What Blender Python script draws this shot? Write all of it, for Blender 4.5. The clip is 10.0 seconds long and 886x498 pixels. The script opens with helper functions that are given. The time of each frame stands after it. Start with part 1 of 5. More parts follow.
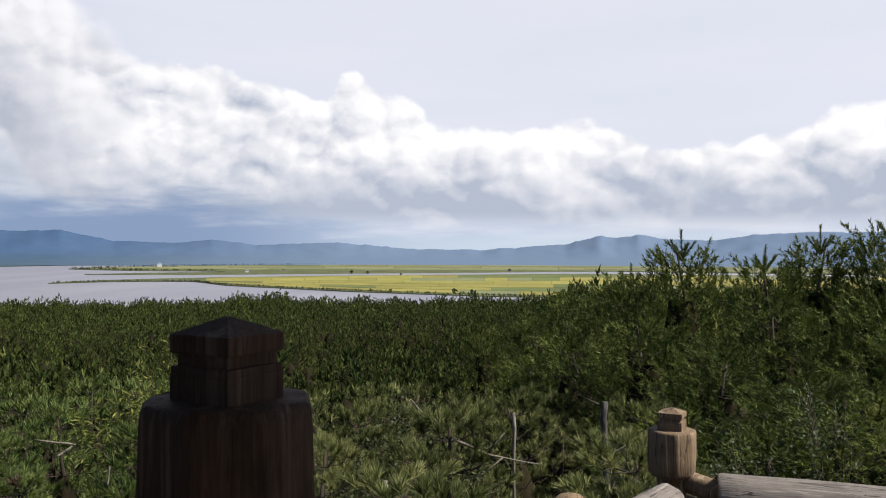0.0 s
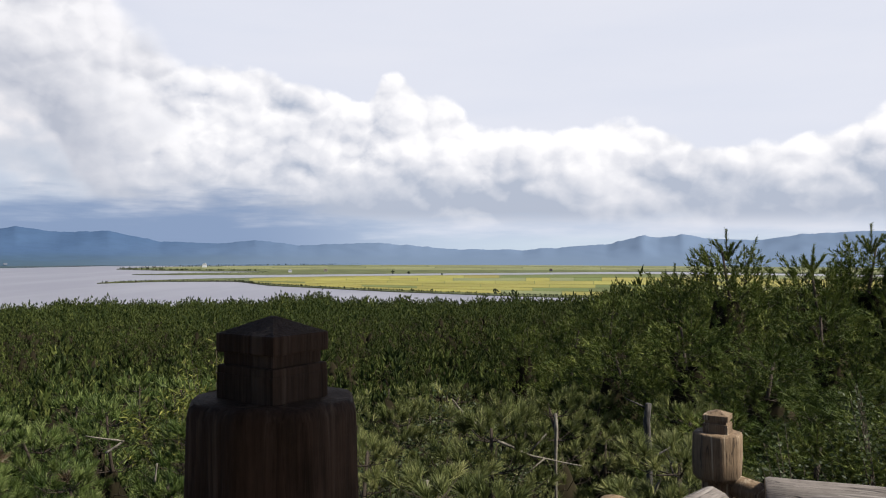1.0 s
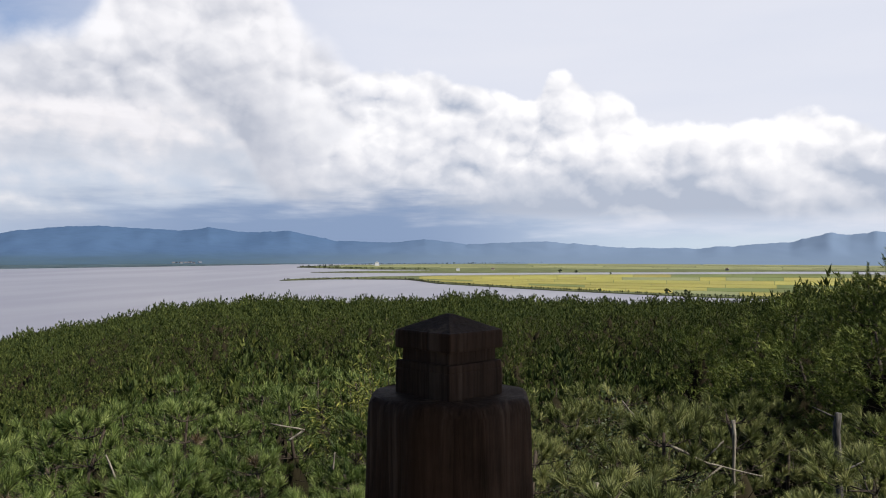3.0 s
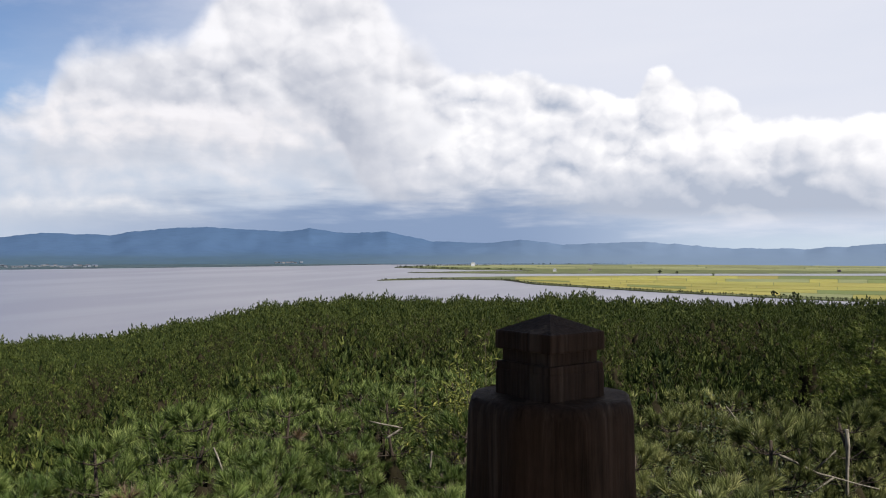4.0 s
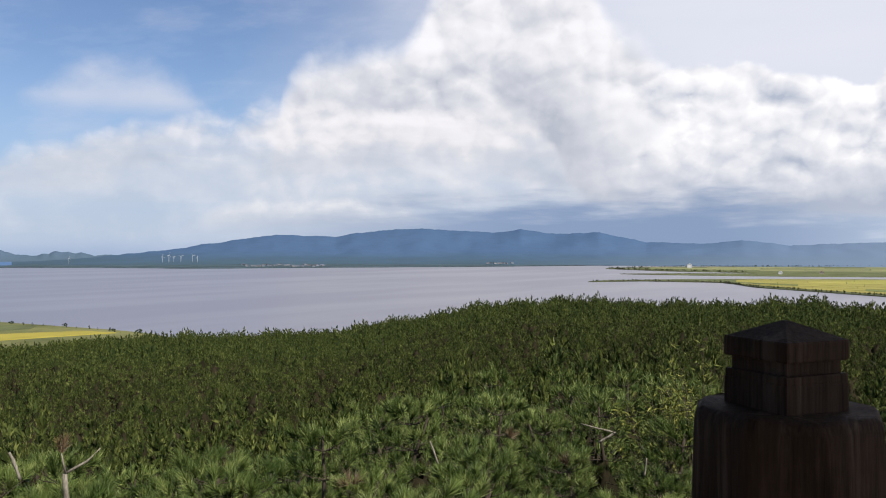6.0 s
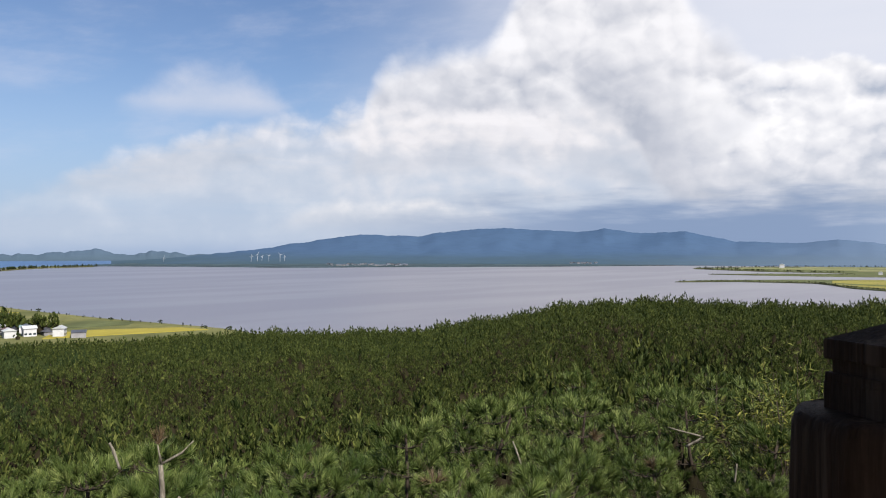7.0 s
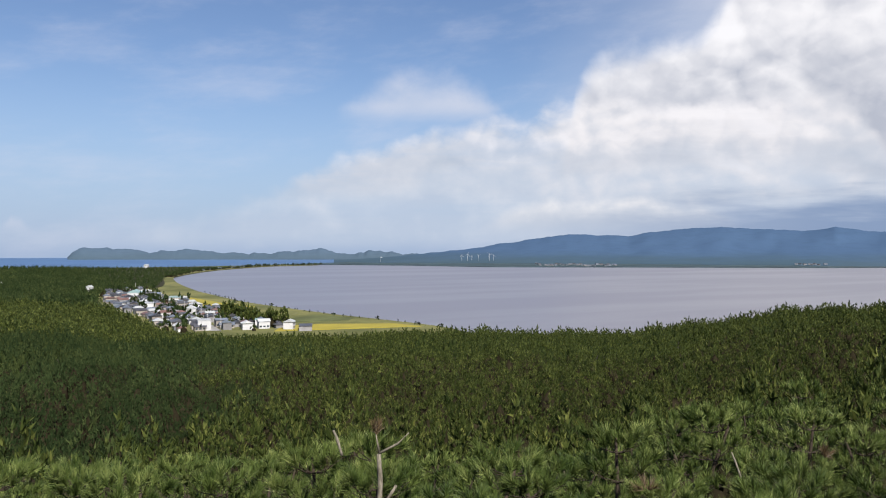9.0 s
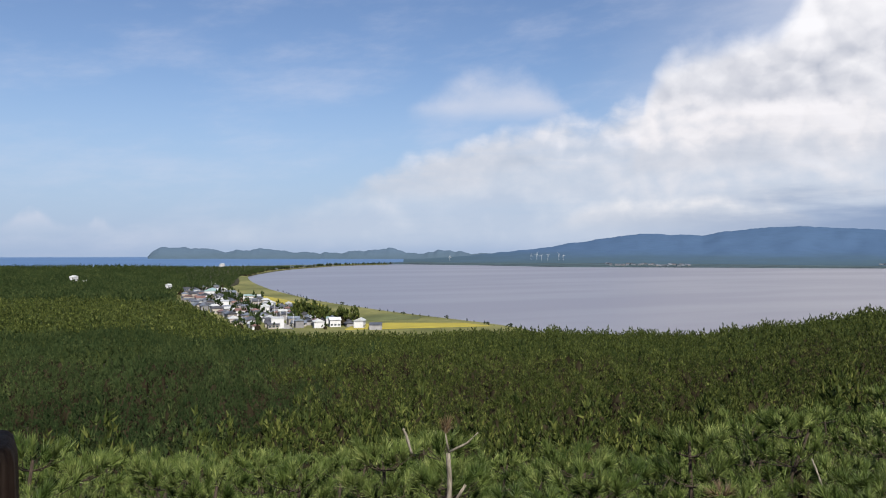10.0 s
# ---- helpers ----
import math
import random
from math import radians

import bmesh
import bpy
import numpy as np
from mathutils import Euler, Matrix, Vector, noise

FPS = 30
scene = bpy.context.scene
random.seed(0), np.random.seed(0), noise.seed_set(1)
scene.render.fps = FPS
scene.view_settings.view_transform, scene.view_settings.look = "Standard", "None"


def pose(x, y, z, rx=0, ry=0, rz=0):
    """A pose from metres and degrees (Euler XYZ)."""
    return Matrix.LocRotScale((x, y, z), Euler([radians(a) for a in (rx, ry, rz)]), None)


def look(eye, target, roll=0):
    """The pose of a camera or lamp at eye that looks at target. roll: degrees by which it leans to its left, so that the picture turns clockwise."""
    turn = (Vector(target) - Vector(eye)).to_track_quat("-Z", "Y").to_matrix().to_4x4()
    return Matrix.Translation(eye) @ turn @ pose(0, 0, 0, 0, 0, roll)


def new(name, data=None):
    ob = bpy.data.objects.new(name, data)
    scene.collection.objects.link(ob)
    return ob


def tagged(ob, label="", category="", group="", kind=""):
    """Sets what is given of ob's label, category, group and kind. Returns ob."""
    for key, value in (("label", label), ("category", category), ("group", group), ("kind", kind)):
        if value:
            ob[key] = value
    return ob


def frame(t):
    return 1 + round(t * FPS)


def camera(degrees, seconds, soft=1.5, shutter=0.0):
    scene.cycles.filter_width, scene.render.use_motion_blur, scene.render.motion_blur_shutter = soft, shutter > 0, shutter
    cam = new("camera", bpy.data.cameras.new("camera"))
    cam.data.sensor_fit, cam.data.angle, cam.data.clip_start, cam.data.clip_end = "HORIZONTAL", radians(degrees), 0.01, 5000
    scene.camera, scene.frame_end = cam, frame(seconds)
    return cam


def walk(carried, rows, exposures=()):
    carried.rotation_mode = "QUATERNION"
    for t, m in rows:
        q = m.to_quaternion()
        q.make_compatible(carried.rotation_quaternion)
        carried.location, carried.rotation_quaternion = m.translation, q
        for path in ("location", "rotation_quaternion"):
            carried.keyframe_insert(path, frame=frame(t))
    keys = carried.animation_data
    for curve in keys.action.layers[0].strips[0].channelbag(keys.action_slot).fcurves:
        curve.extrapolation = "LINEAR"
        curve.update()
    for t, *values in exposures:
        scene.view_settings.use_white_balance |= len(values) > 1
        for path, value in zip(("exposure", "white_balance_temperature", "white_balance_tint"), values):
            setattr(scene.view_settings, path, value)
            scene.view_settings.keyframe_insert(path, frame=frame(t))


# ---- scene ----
# ---- camera and its walk ----
LAKE = 0.0
EYE_Z = 60.0
# seconds, yaw, pitch, roll
TURN = [
    (0.0, 0.000, 0.066, -0.20), (0.5, 0.572, 0.065, -0.12), (1.0, 2.832, 0.066, -0.12), (1.5, 5.693, 0.048, -0.15),
    (2.0, 8.231, 0.039, -0.13), (2.5, 11.133, -0.015, -0.07), (4.0, 20.979, -0.011, -0.04), (4.5, 24.356, -0.004, -0.05),
    (5.0, 28.404, 0.000, -0.02), (5.5, 32.329, 0.030, -0.07), (7.0, 41.167, -0.009, -0.10), (7.5, 44.582, -0.016, -0.15),
    (8.0, 47.868, 0.000, -0.17), (8.5, 51.645, -0.023, -0.18), (9.0, 55.497, -0.052, -0.17), (9.5, 59.068, -0.059, -0.18),
    (10.0, 60.269, -0.095, -0.19)]
cam = camera(56.3, 10.0, soft=1.1)


def eye_at(yaw):
    s = 0.0007 * yaw
    return -0.97 * s, -0.24 * s, EYE_Z


walk(cam, [(t, pose(*eye_at(yaw), 90 + pitch, roll, yaw)) for t, yaw, pitch, roll in TURN], [(0.0, 1.0), (10.0, 1.0)])


# ---- world, sun ----
class Nodes:
    """Short hands for node trees."""

    def __init__(self, tree):
        self.tree = tree
        tree.nodes.clear()

    def add(self, kind, **values):
        n = self.tree.nodes.new(kind)
        for k, v in values.items():
            setattr(n, k, v)
        return n

    def put(self, socket, value):
        if isinstance(value, bpy.types.NodeSocket):
            self.tree.links.new(value, socket)
        elif value is not None:
            if isinstance(value, tuple) and len(value) == 3 and socket.type == "RGBA":
                value = (*value, 1.0)
            socket.default_value = value

    def math(self, op, a, b=None, c=None, clamp=False):
        n = self.add("ShaderNodeMath", operation=op, use_clamp=clamp)
        for i, v in enumerate((a, b, c)):
            self.put(n.inputs[i], v)
        return n.outputs[0]

    def ramp(self, x, lo, hi, a=0.0, b=1.0, soft=True):
        n = self.add("ShaderNodeMapRange", interpolation_type="SMOOTHSTEP" if soft else "LINEAR")
        for i, v in enumerate((x, lo, hi, a, b)):
            self.put(n.inputs[i], v)
        return n.outputs[0]

    def noise(self, vec, scale, detail=4.0, rough=0.5, warp=0.0, color=False):
        n = self.add("ShaderNodeTexNoise")
        self.put(n.inputs["Vector"], vec)
        for k, v in (("Scale", scale), ("Detail", detail), ("Roughness", rough), ("Distortion", warp)):
            n.inputs[k].default_value = v
        return n.outputs["Color" if color else "Fac"]

    def voronoi(self, vec, scale, feature="F1", out="Distance"):
        n = self.add("ShaderNodeTexVoronoi", feature=feature)
        self.put(n.inputs["Vector"], vec)
        n.inputs["Scale"].default_value = scale
        return n.outputs[out]

    def mix(self, fac, a, b, mode="MIX"):
        n = self.add("ShaderNodeMix", data_type="RGBA", blend_type=mode)
        self.put(n.inputs[0], fac)
        self.put(n.inputs[6], a)
        self.put(n.inputs[7], b)
        return n.outputs[2]

    def vec(self, x, y, z=0.0):
        n = self.add("ShaderNodeCombineXYZ")
        for i, v in enumerate((x, y, z)):
            self.put(n.inputs[i], v)
        return n.outputs[0]

    def colors(self, fac, stops):
        n = self.add("ShaderNodeValToRGB")
        el = n.color_ramp.elements
        while len(el) < len(stops):
            el.new(0.5)
        for e, (p, c) in zip(el, stops):
            e.position, e.color = p, (*c, 1.0)
        self.put(n.inputs[0], fac)
        return n.outputs[0]

    def curve(self, x, points):
        n = self.add("ShaderNodeFloatCurve")
        c = n.mapping.curves[0]
        for i, (px, py) in enumerate(points):
            if i == 0:
                c.points[0].location = (px, py)
            elif i == len(points) - 1:
                c.points[-1].location = (px, py)
            else:
                c.points.new(px, py)
        n.mapping.update()
        self.put(n.inputs["Value"], x)
        return n.outputs[0]


SUN_AZ, SUN_EL = -103.0, 45.0      # degrees to the left of +y, and up


def build_world():
    world = bpy.data.worlds.new("sky")
    scene.world = world
    world.use_nodes = True
    k = Nodes(world.node_tree)
    way = k.add("ShaderNodeTexCoord").outputs["Generated"]
    sep = k.add("ShaderNodeSeparateXYZ")
    k.put(sep.inputs[0], way)
    x, y, z = sep.outputs
    az = k.math("MULTIPLY", k.math("ARCTAN2", k.math("MULTIPLY", x, -1.0), y), 57.2958)
    el = k.math("MULTIPLY", k.math("ARCSINE", z), 57.2958)
    span = lambda a: (a + 40.0) / 140.0
    azn = k.ramp(az, -40, 100, 0, 1, soft=False)
    top = lambda pts: k.math("MULTIPLY", k.curve(azn, [(span(a), e / 24.0) for a, e in pts]), 24.0)
    p = k.vec(az, k.math("MULTIPLY", el, 1.25))
    flat = k.vec(k.math("MULTIPLY", az, 0.16), el)

    # clear sky and a thin high veil
    sky = k.add("ShaderNodeTexSky", sky_type="NISHITA", sun_disc=False)
    sky.sun_elevation, sky.sun_rotation = radians(SUN_EL), radians(-SUN_AZ)
    sky.air_density, sky.dust_density, sky.ozone_density = 1.0, 0.6, 1.5
    clear = k.mix(1.0, sky.outputs[0], (0.086, 0.092, 0.109), "MULTIPLY")
    low = k.ramp(el, 0.0, 13.0, 1.0, 0.0)
    clear = k.mix(k.math("MULTIPLY", low, 0.75), clear, (0.365, 0.495, 0.75))
    wisp = k.noise(k.vec(k.math("ADD", k.math("MULTIPLY", az, 0.35), k.math("MULTIPLY", el, 0.35)), el), 0.30, 6, 0.62)
    wisp = k.ramp(wisp, 0.42, 0.85)
    clear = k.mix(k.math("MULTIPLY", wisp, 0.34), clear, (0.70, 0.72, 0.84))
    veil = k.ramp(k.math("ADD", az, k.math("MULTIPLY", k.math("SUBTRACT", k.noise(p, 0.05, 3), 0.5), 22.0)), 52.0, 20.0)
    veil = k.math("MULTIPLY", veil, k.math("MULTIPLY", k.ramp(el, 17, 38, 0.93, 0.10), k.ramp(az, -95, -50, 0.25, 1.0)))
    veil_color = k.mix(k.noise(flat, 0.22, 4), (0.72, 0.76, 0.88), (0.88, 0.88, 0.94))
    color = k.mix(veil, clear, veil_color)

    def billows(dx, dy, seed, freq, puffy):
        """Height of the cloud's billows: rounded domes at three sizes, or soft fleece."""
        s = k.vec(k.math("ADD", az, seed + dx), k.math("MULTIPLY", k.math("ADD", el, dy), 1.25))
        fleece = k.noise(s, freq * 0.8, 6, 0.52, 0.2)
        if not puffy:
            return k.math("ADD", k.math("MULTIPLY", fleece, 0.9), k.math("MULTIPLY", k.noise(s, freq * 0.35, 2), 0.7))
        out = k.math("MULTIPLY", fleece, 0.35)
        warp = k.add("ShaderNodeVectorMath", operation="MULTIPLY_ADD")
        k.put(warp.inputs[0], k.noise(s, freq * 1.1, 4, 0.6, color=True))
        warp.inputs[1].default_value = (2.6, 2.6, 0.0)
        k.put(warp.inputs[2], s)
        for scale, weight in ((0.45, 0.75), (1.15, 0.40), (2.8, 0.17)):
            d = k.voronoi(warp.outputs[0], freq * scale)
            out = k.math("SUBTRACT", out, k.math("MULTIPLY", k.math("MULTIPLY", d, d), weight))
        return out

    def bank(color, tops, base, rough, freq, lit, mid, dark, soft, seed, strength=1.0, left=None, tall=6.5, puffy=True, gain=1.7, bias=0.14, holes=0.0):
        """One cloud bank: its upper edge over the azimuth, its base, and its billows lit from the right and above."""
        q = k.vec(k.math("ADD", az, seed), k.math("MULTIPLY", el, 1.25))
        big = k.noise(q, freq * 0.55, 2, 0.5)
        fine = k.noise(q, freq * 1.6, 6, 0.56, 0.2)
        h0 = billows(0, 0, seed, freq, puffy)
        edge = k.math("ADD", top(tops), k.math("MULTIPLY", k.math("SUBTRACT", fine, 0.5), rough * 0.7))
        edge = k.math("ADD", edge, k.math("MULTIPLY", k.math("ADD", h0, 0.1 if puffy else -0.8), rough))
        depth = k.math("SUBTRACT", edge, el)
        mask = k.ramp(depth, -soft * 0.3, soft)
        mask = k.math("MULTIPLY", mask, k.ramp(el, base - 0.9, base + 0.7))
        if left:
            mask = k.math("MULTIPLY", mask, k.ramp(k.math("ADD", az, k.math("MULTIPLY", k.math("SUBTRACT", big, 0.5), 14.0)), left + 5, left - 5))
        if holes:
            mask = k.math("MULTIPLY", mask, k.ramp(k.noise(flat, 0.5, 5, 0.6, 0.6), 0.34, 0.60, 1.0 - holes, 1.0))
        relief = k.math("SUBTRACT", h0, billows(-0.52, 0.66, seed, freq, puffy))
        height = k.ramp(k.math("ADD", el, k.math("MULTIPLY", k.math("SUBTRACT", fine, 0.5), 3.0)), base + 0.3, base + tall)
        tone = k.math("ADD", k.math("MULTIPLY", height, 0.55), k.math("MULTIPLY", k.math("MULTIPLY", relief, gain), k.ramp(height, 0.0, 1.0, 0.4, 1.0)))
        tone = k.math("ADD", tone, k.math("MULTIPLY", k.math("SUBTRACT", big, 0.5), 1.15))
        rim = k.ramp(depth, 0.0, 2.0, 0.16, 0.0)
        tone = k.math("ADD", k.math("ADD", tone, rim), bias, clamp=True)
        shade = k.colors(tone, [(0.0, dark), (0.40, mid), (0.80, lit), (1.0, tuple(min(1.1, c * 1.06) for c in lit))])
        return k.mix(k.math("MULTIPLY", mask, strength), color, shade)

    # tall cloud behind, then the long soft bank, then the bright front bank
    color = bank(color, [(-40, 1), (16, 1), (20, 12), (24, 15.5), (30, 20), (35, 19), (37.5, 15.4), (40, 13.6), (44, 12.9), (46, 11.6), (47, 8), (50, 4), (100, 1)], 3.0, 2.6, 0.24,
                 (0.94, 0.93, 0.96), (0.70, 0.71, 0.77), (0.48, 0.51, 0.60), 1.9, 17.0, 0.95, None, 11.0, True, 1.7, 0.02)
    color = bank(color, [(-40, 1), (24, 3), (30, 9.6), (38, 10.6), (46, 10.0), (52, 9.6), (56, 8.6), (60, 7.0), (63, 6.2), (66, 4.6), (72, 2.4), (100, 0.5)], 3.4, 2.6, 0.26,
                 (0.90, 0.88, 0.91), (0.66, 0.69, 0.77), (0.52, 0.58, 0.69), 1.3, 53.0, 0.95, None, 6.0, True, 1.9, 0.10, 0.25)
    color = bank(color, [(-40, 1), (20, 2), (30, 6.0), (40, 6.6), (50, 6.2), (58, 5.2), (66, 3.8), (74, 1.8), (100, 0.5)], 0.4, 1.6, 0.30,
                 (0.78, 0.79, 0.85), (0.62, 0.68, 0.79), (0.52, 0.60, 0.74), 2.2, 63.0, 0.88, None, 6.0, False, 2.2, 0.08, 0.3)
    color = bank(color, [(-40, 9), (-28, 9.4), (-22, 7.6), (-16, 7.0), (-13, 7.6), (-10, 9.0), (-5, 8.6), (0.5, 9.0), (2, 10.2), (5, 11.0), (6.5, 12.1), (8, 11.0),
                         (11, 11.0), (16, 12.3), (22, 12.3), (26, 12.3), (32, 11.4), (40, 8.0), (50, 4), (100, 0)], 2.0, 1.9, 0.27,
                 (1.02, 1.01, 1.03), (0.78, 0.79, 0.85), (0.47, 0.52, 0.63), 0.45, 91.0, 1.0, 24.0, 6.2, True, 1.9, 0.07)
    # stray puffs: a faint one high up, a bright low roll, small ones over the sea
    color = bank(color, [(-40, 0), (50, 8), (53, 11.0), (57, 12.2), (61, 11.0), (64, 8), (100, 0)], 9.2, 2.4, 0.30, (0.80, 0.80, 0.88), (0.72, 0.74, 0.84), (0.62, 0.67, 0.80), 2.4, 7.0, 0.72, None, 4.0, False, 1.0)
    color = bank(color, [(-40, 0), (34, 0.6), (38, 3.0), (44, 3.6), (49, 3.4), (52, 2.2), (55, 0.6), (100, 0)], 1.6, 1.4, 0.36, (0.93, 0.91, 0.92), (0.74, 0.76, 0.82), (0.58, 0.63, 0.73), 0.9, 29.0, 0.8, None, 2.2, False, 1.2)
    color = bank(color, [(-40, 0), (80, 0), (82.2, 1.4), (83, 1.9), (83.8, 1.2), (85.4, 1.5), (86.6, 2.3), (88, 1.6), (91, 0.4), (100, 0)], 1.5, 0.6, 0.6, (0.82, 0.80, 0.86), (0.72, 0.73, 0.83), (0.60, 0.65, 0.78), 0.6, 41.0, 0.7, None, 1.6, False, 1.0)
    # dark flat base and rain haze under the banks
    streak = k.noise(flat, 0.9, 4, 0.55)
    under = k.math("ADD", el, k.math("MULTIPLY", k.math("SUBTRACT", streak, 0.5), 4.6))
    under = k.math("SUBTRACT", under, k.math("MULTIPLY", k.ramp(az, 8, 18), k.ramp(az, 44, 26, 0.0, 0.55)))
    under = k.math("ADD", under, k.ramp(az, 14, 4, 0.0, 1.1))
    dark = k.math("MULTIPLY", k.ramp(under, 3.8, 1.2), k.ramp(az, 54, 28))
    dark = k.math("MULTIPLY", dark, k.ramp(az, -14, 16, 0.62, 1.0))
    gloom = k.mix(k.ramp(az, 0, 18), (0.46, 0.56, 0.72), (0.26, 0.35, 0.53))
    color = k.mix(dark, color, gloom)
    rain = k.math("MULTIPLY", k.ramp(el, 1.5, 0.2), k.ramp(az, 12, -6))
    color = k.mix(k.math("MULTIPLY", rain, 0.75), color, (0.62, 0.72, 0.82))
    # ground side
    color = k.mix(k.ramp(el, -0.8, -1.6), color, (0.20, 0.24, 0.28))
    bg = k.add("ShaderNodeBackground")
    k.put(bg.inputs[0], color)
    bg.inputs[1].default_value = 0.5
    out = k.add("ShaderNodeOutputWorld")
    k.put(out.inputs[0], bg.outputs[0])


build_world()
sun = new("sun", bpy.data.lights.new("sun", "SUN"))
sun.data.energy, sun.data.angle, sun.data.color = 4.7, radians(0.6), (1.0, 0.95, 0.87)
sa, se = radians(SUN_AZ), radians(SUN_EL)
sun_way = Vector((-math.sin(sa) * math.cos(se), math.cos(sa) * math.cos(se), math.sin(se)))
sun.matrix_world = look(sun_way * 200 + Vector((0, 0, EYE_Z)), (0, 0, EYE_Z))


# ---- materials ----
def material(name):
    m = bpy.data.materials.new(name)
    m.use_nodes = True
    k = Nodes(m.node_tree)
    return m, k


def finish(k, color, rough=0.6, metal=0.0, bump=None, strength=0.3, distance=0.01, spec=0.4, through_light=0.0):
    b = k.add("ShaderNodeBsdfPrincipled")
    k.put(b.inputs["Base Color"], color)
    k.put(b.inputs["Roughness"], rough)
    k.put(b.inputs["Metallic"], metal)
    k.put(b.inputs["Specular IOR Level"], spec)
    if bump is not None:
        n = k.add("ShaderNodeBump")
        n.inputs["Strength"].default_value, n.inputs["Distance"].default_value = strength, distance
        k.put(n.inputs["Height"], bump)
        k.put(b.inputs["Normal"], n.outputs[0])
    shader = b.outputs[0]
    if through_light:
        t = k.add("ShaderNodeBsdfTranslucent")
        k.put(t.inputs[0], color)
        mx = k.add("ShaderNodeMixShader")
        mx.inputs[0].default_value = through_light
        k.put(mx.inputs[1], shader)
        k.put(mx.inputs[2], t.outputs[0])
        shader = mx.outputs[0]
    o = k.add("ShaderNodeOutputMaterial")
    k.put(o.inputs[0], shader)


def place(k):
    return k.add("ShaderNodeNewGeometry").outputs["Position"]


def foliage(name, dark, mid, light, patch, rough=0.5, spec=0.35, glow=0.25):
    m, k = material(name)
    island = k.add("ShaderNodeNewGeometry").outputs["Random Per Island"]
    a = k.noise(place(k), patch, 3, 0.6)
    tuft = k.noise(place(k), patch * 4.5, 2, 0.5)
    c = k.mix(k.ramp(a, 0.38, 0.64), dark, mid)
    pick = k.math("ADD", k.math("MULTIPLY", island, 0.55), k.math("MULTIPLY", k.ramp(tuft, 0.3, 0.7), 0.55))
    c = k.mix(k.ramp(pick, 0.45, 1.0, 0.0, 0.85), c, k.mix(k.ramp(a, 0.3, 0.7), mid, light))
    finish(k, c, rough, spec=spec, through_light=glow)
    return m


NEEDLES = foliage("pine_needles", (0.030, 0.050, 0.011), (0.084, 0.116, 0.028), (0.270, 0.300, 0.105), 1.3, 0.48, 0.14, 0.25)
NEEDLES_DRY = foliage("dry_pine_needles", (0.052, 0.064, 0.018), (0.130, 0.145, 0.046), (0.350, 0.335, 0.140), 1.3, 0.5, 0.12, 0.25)
NEEDLES_DARK = foliage("pine_needles_dark", (0.029, 0.044, 0.009), (0.068, 0.089, 0.018), (0.200, 0.208, 0.058), 1.0, 0.55, 0.07, 0.22)
NEEDLES_DEAD = foliage("dead_needles", (0.050, 0.036, 0.018), (0.085, 0.056, 0.028), (0.13, 0.088, 0.046), 3.0)
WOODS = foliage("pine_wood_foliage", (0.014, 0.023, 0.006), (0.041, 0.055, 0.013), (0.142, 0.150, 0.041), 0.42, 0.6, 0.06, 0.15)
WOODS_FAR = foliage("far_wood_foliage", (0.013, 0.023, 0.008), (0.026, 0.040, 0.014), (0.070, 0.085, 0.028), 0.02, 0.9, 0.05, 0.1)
LEAVES = foliage("shrub_leaves", (0.022, 0.032, 0.012), (0.042, 0.055, 0.020), (0.060, 0.070, 0.028), 2.5, 0.5, 0.12)
LEAVES_YELLOW = foliage("yellow_green_leaves", (0.045, 0.058, 0.013), (0.085, 0.098, 0.020), (0.27, 0.25, 0.065), 3.0, 0.6, 0.08)


def bark(name, dark, light, scale=9.0):
    m, k = material(name)
    co = k.add("ShaderNodeTexCoord").outputs["Object"]
    mp = k.add("ShaderNodeMapping")
    mp.inputs["Scale"].default_value = (1.0, 1.0, 0.16)
    k.put(mp.inputs[0], co)
    grain = k.noise(mp.outputs[0], scale * 9, 5, 0.6, 0.6)
    stain = k.noise(co, scale, 4, 0.6)
    c = k.mix(k.ramp(grain, 0.35, 0.7), dark, light)
    c = k.mix(k.ramp(stain, 0.5, 0.75, 0.0, 0.6), c, tuple(v * 0.45 for v in dark))
    finish(k, c, 0.85, bump=grain, strength=0.7, distance=0.006, spec=0.2)
    return m


# shade inside crowns and under trees is put into these dark colours
INNER = foliage("shade_dark_foliage", (0.012, 0.018, 0.006), (0.021, 0.028, 0.009), (0.028, 0.036, 0.012), 0.16, 0.9, 0.0, 0.0)
CORE = foliage("crown_shade_core", (0.010, 0.009, 0.005), (0.018, 0.015, 0.009), (0.024, 0.020, 0.012), 0.5, 0.95, 0.0, 0.0)
BARK = bark("pine_bark", (0.018, 0.013, 0.009), (0.050, 0.037, 0.026))
DEADWOOD = bark("dead_wood", (0.085, 0.074, 0.056), (0.20, 0.178, 0.142))
STAKE = bark("grey_stake", (0.022, 0.020, 0.017), (0.085, 0.077, 0.068))


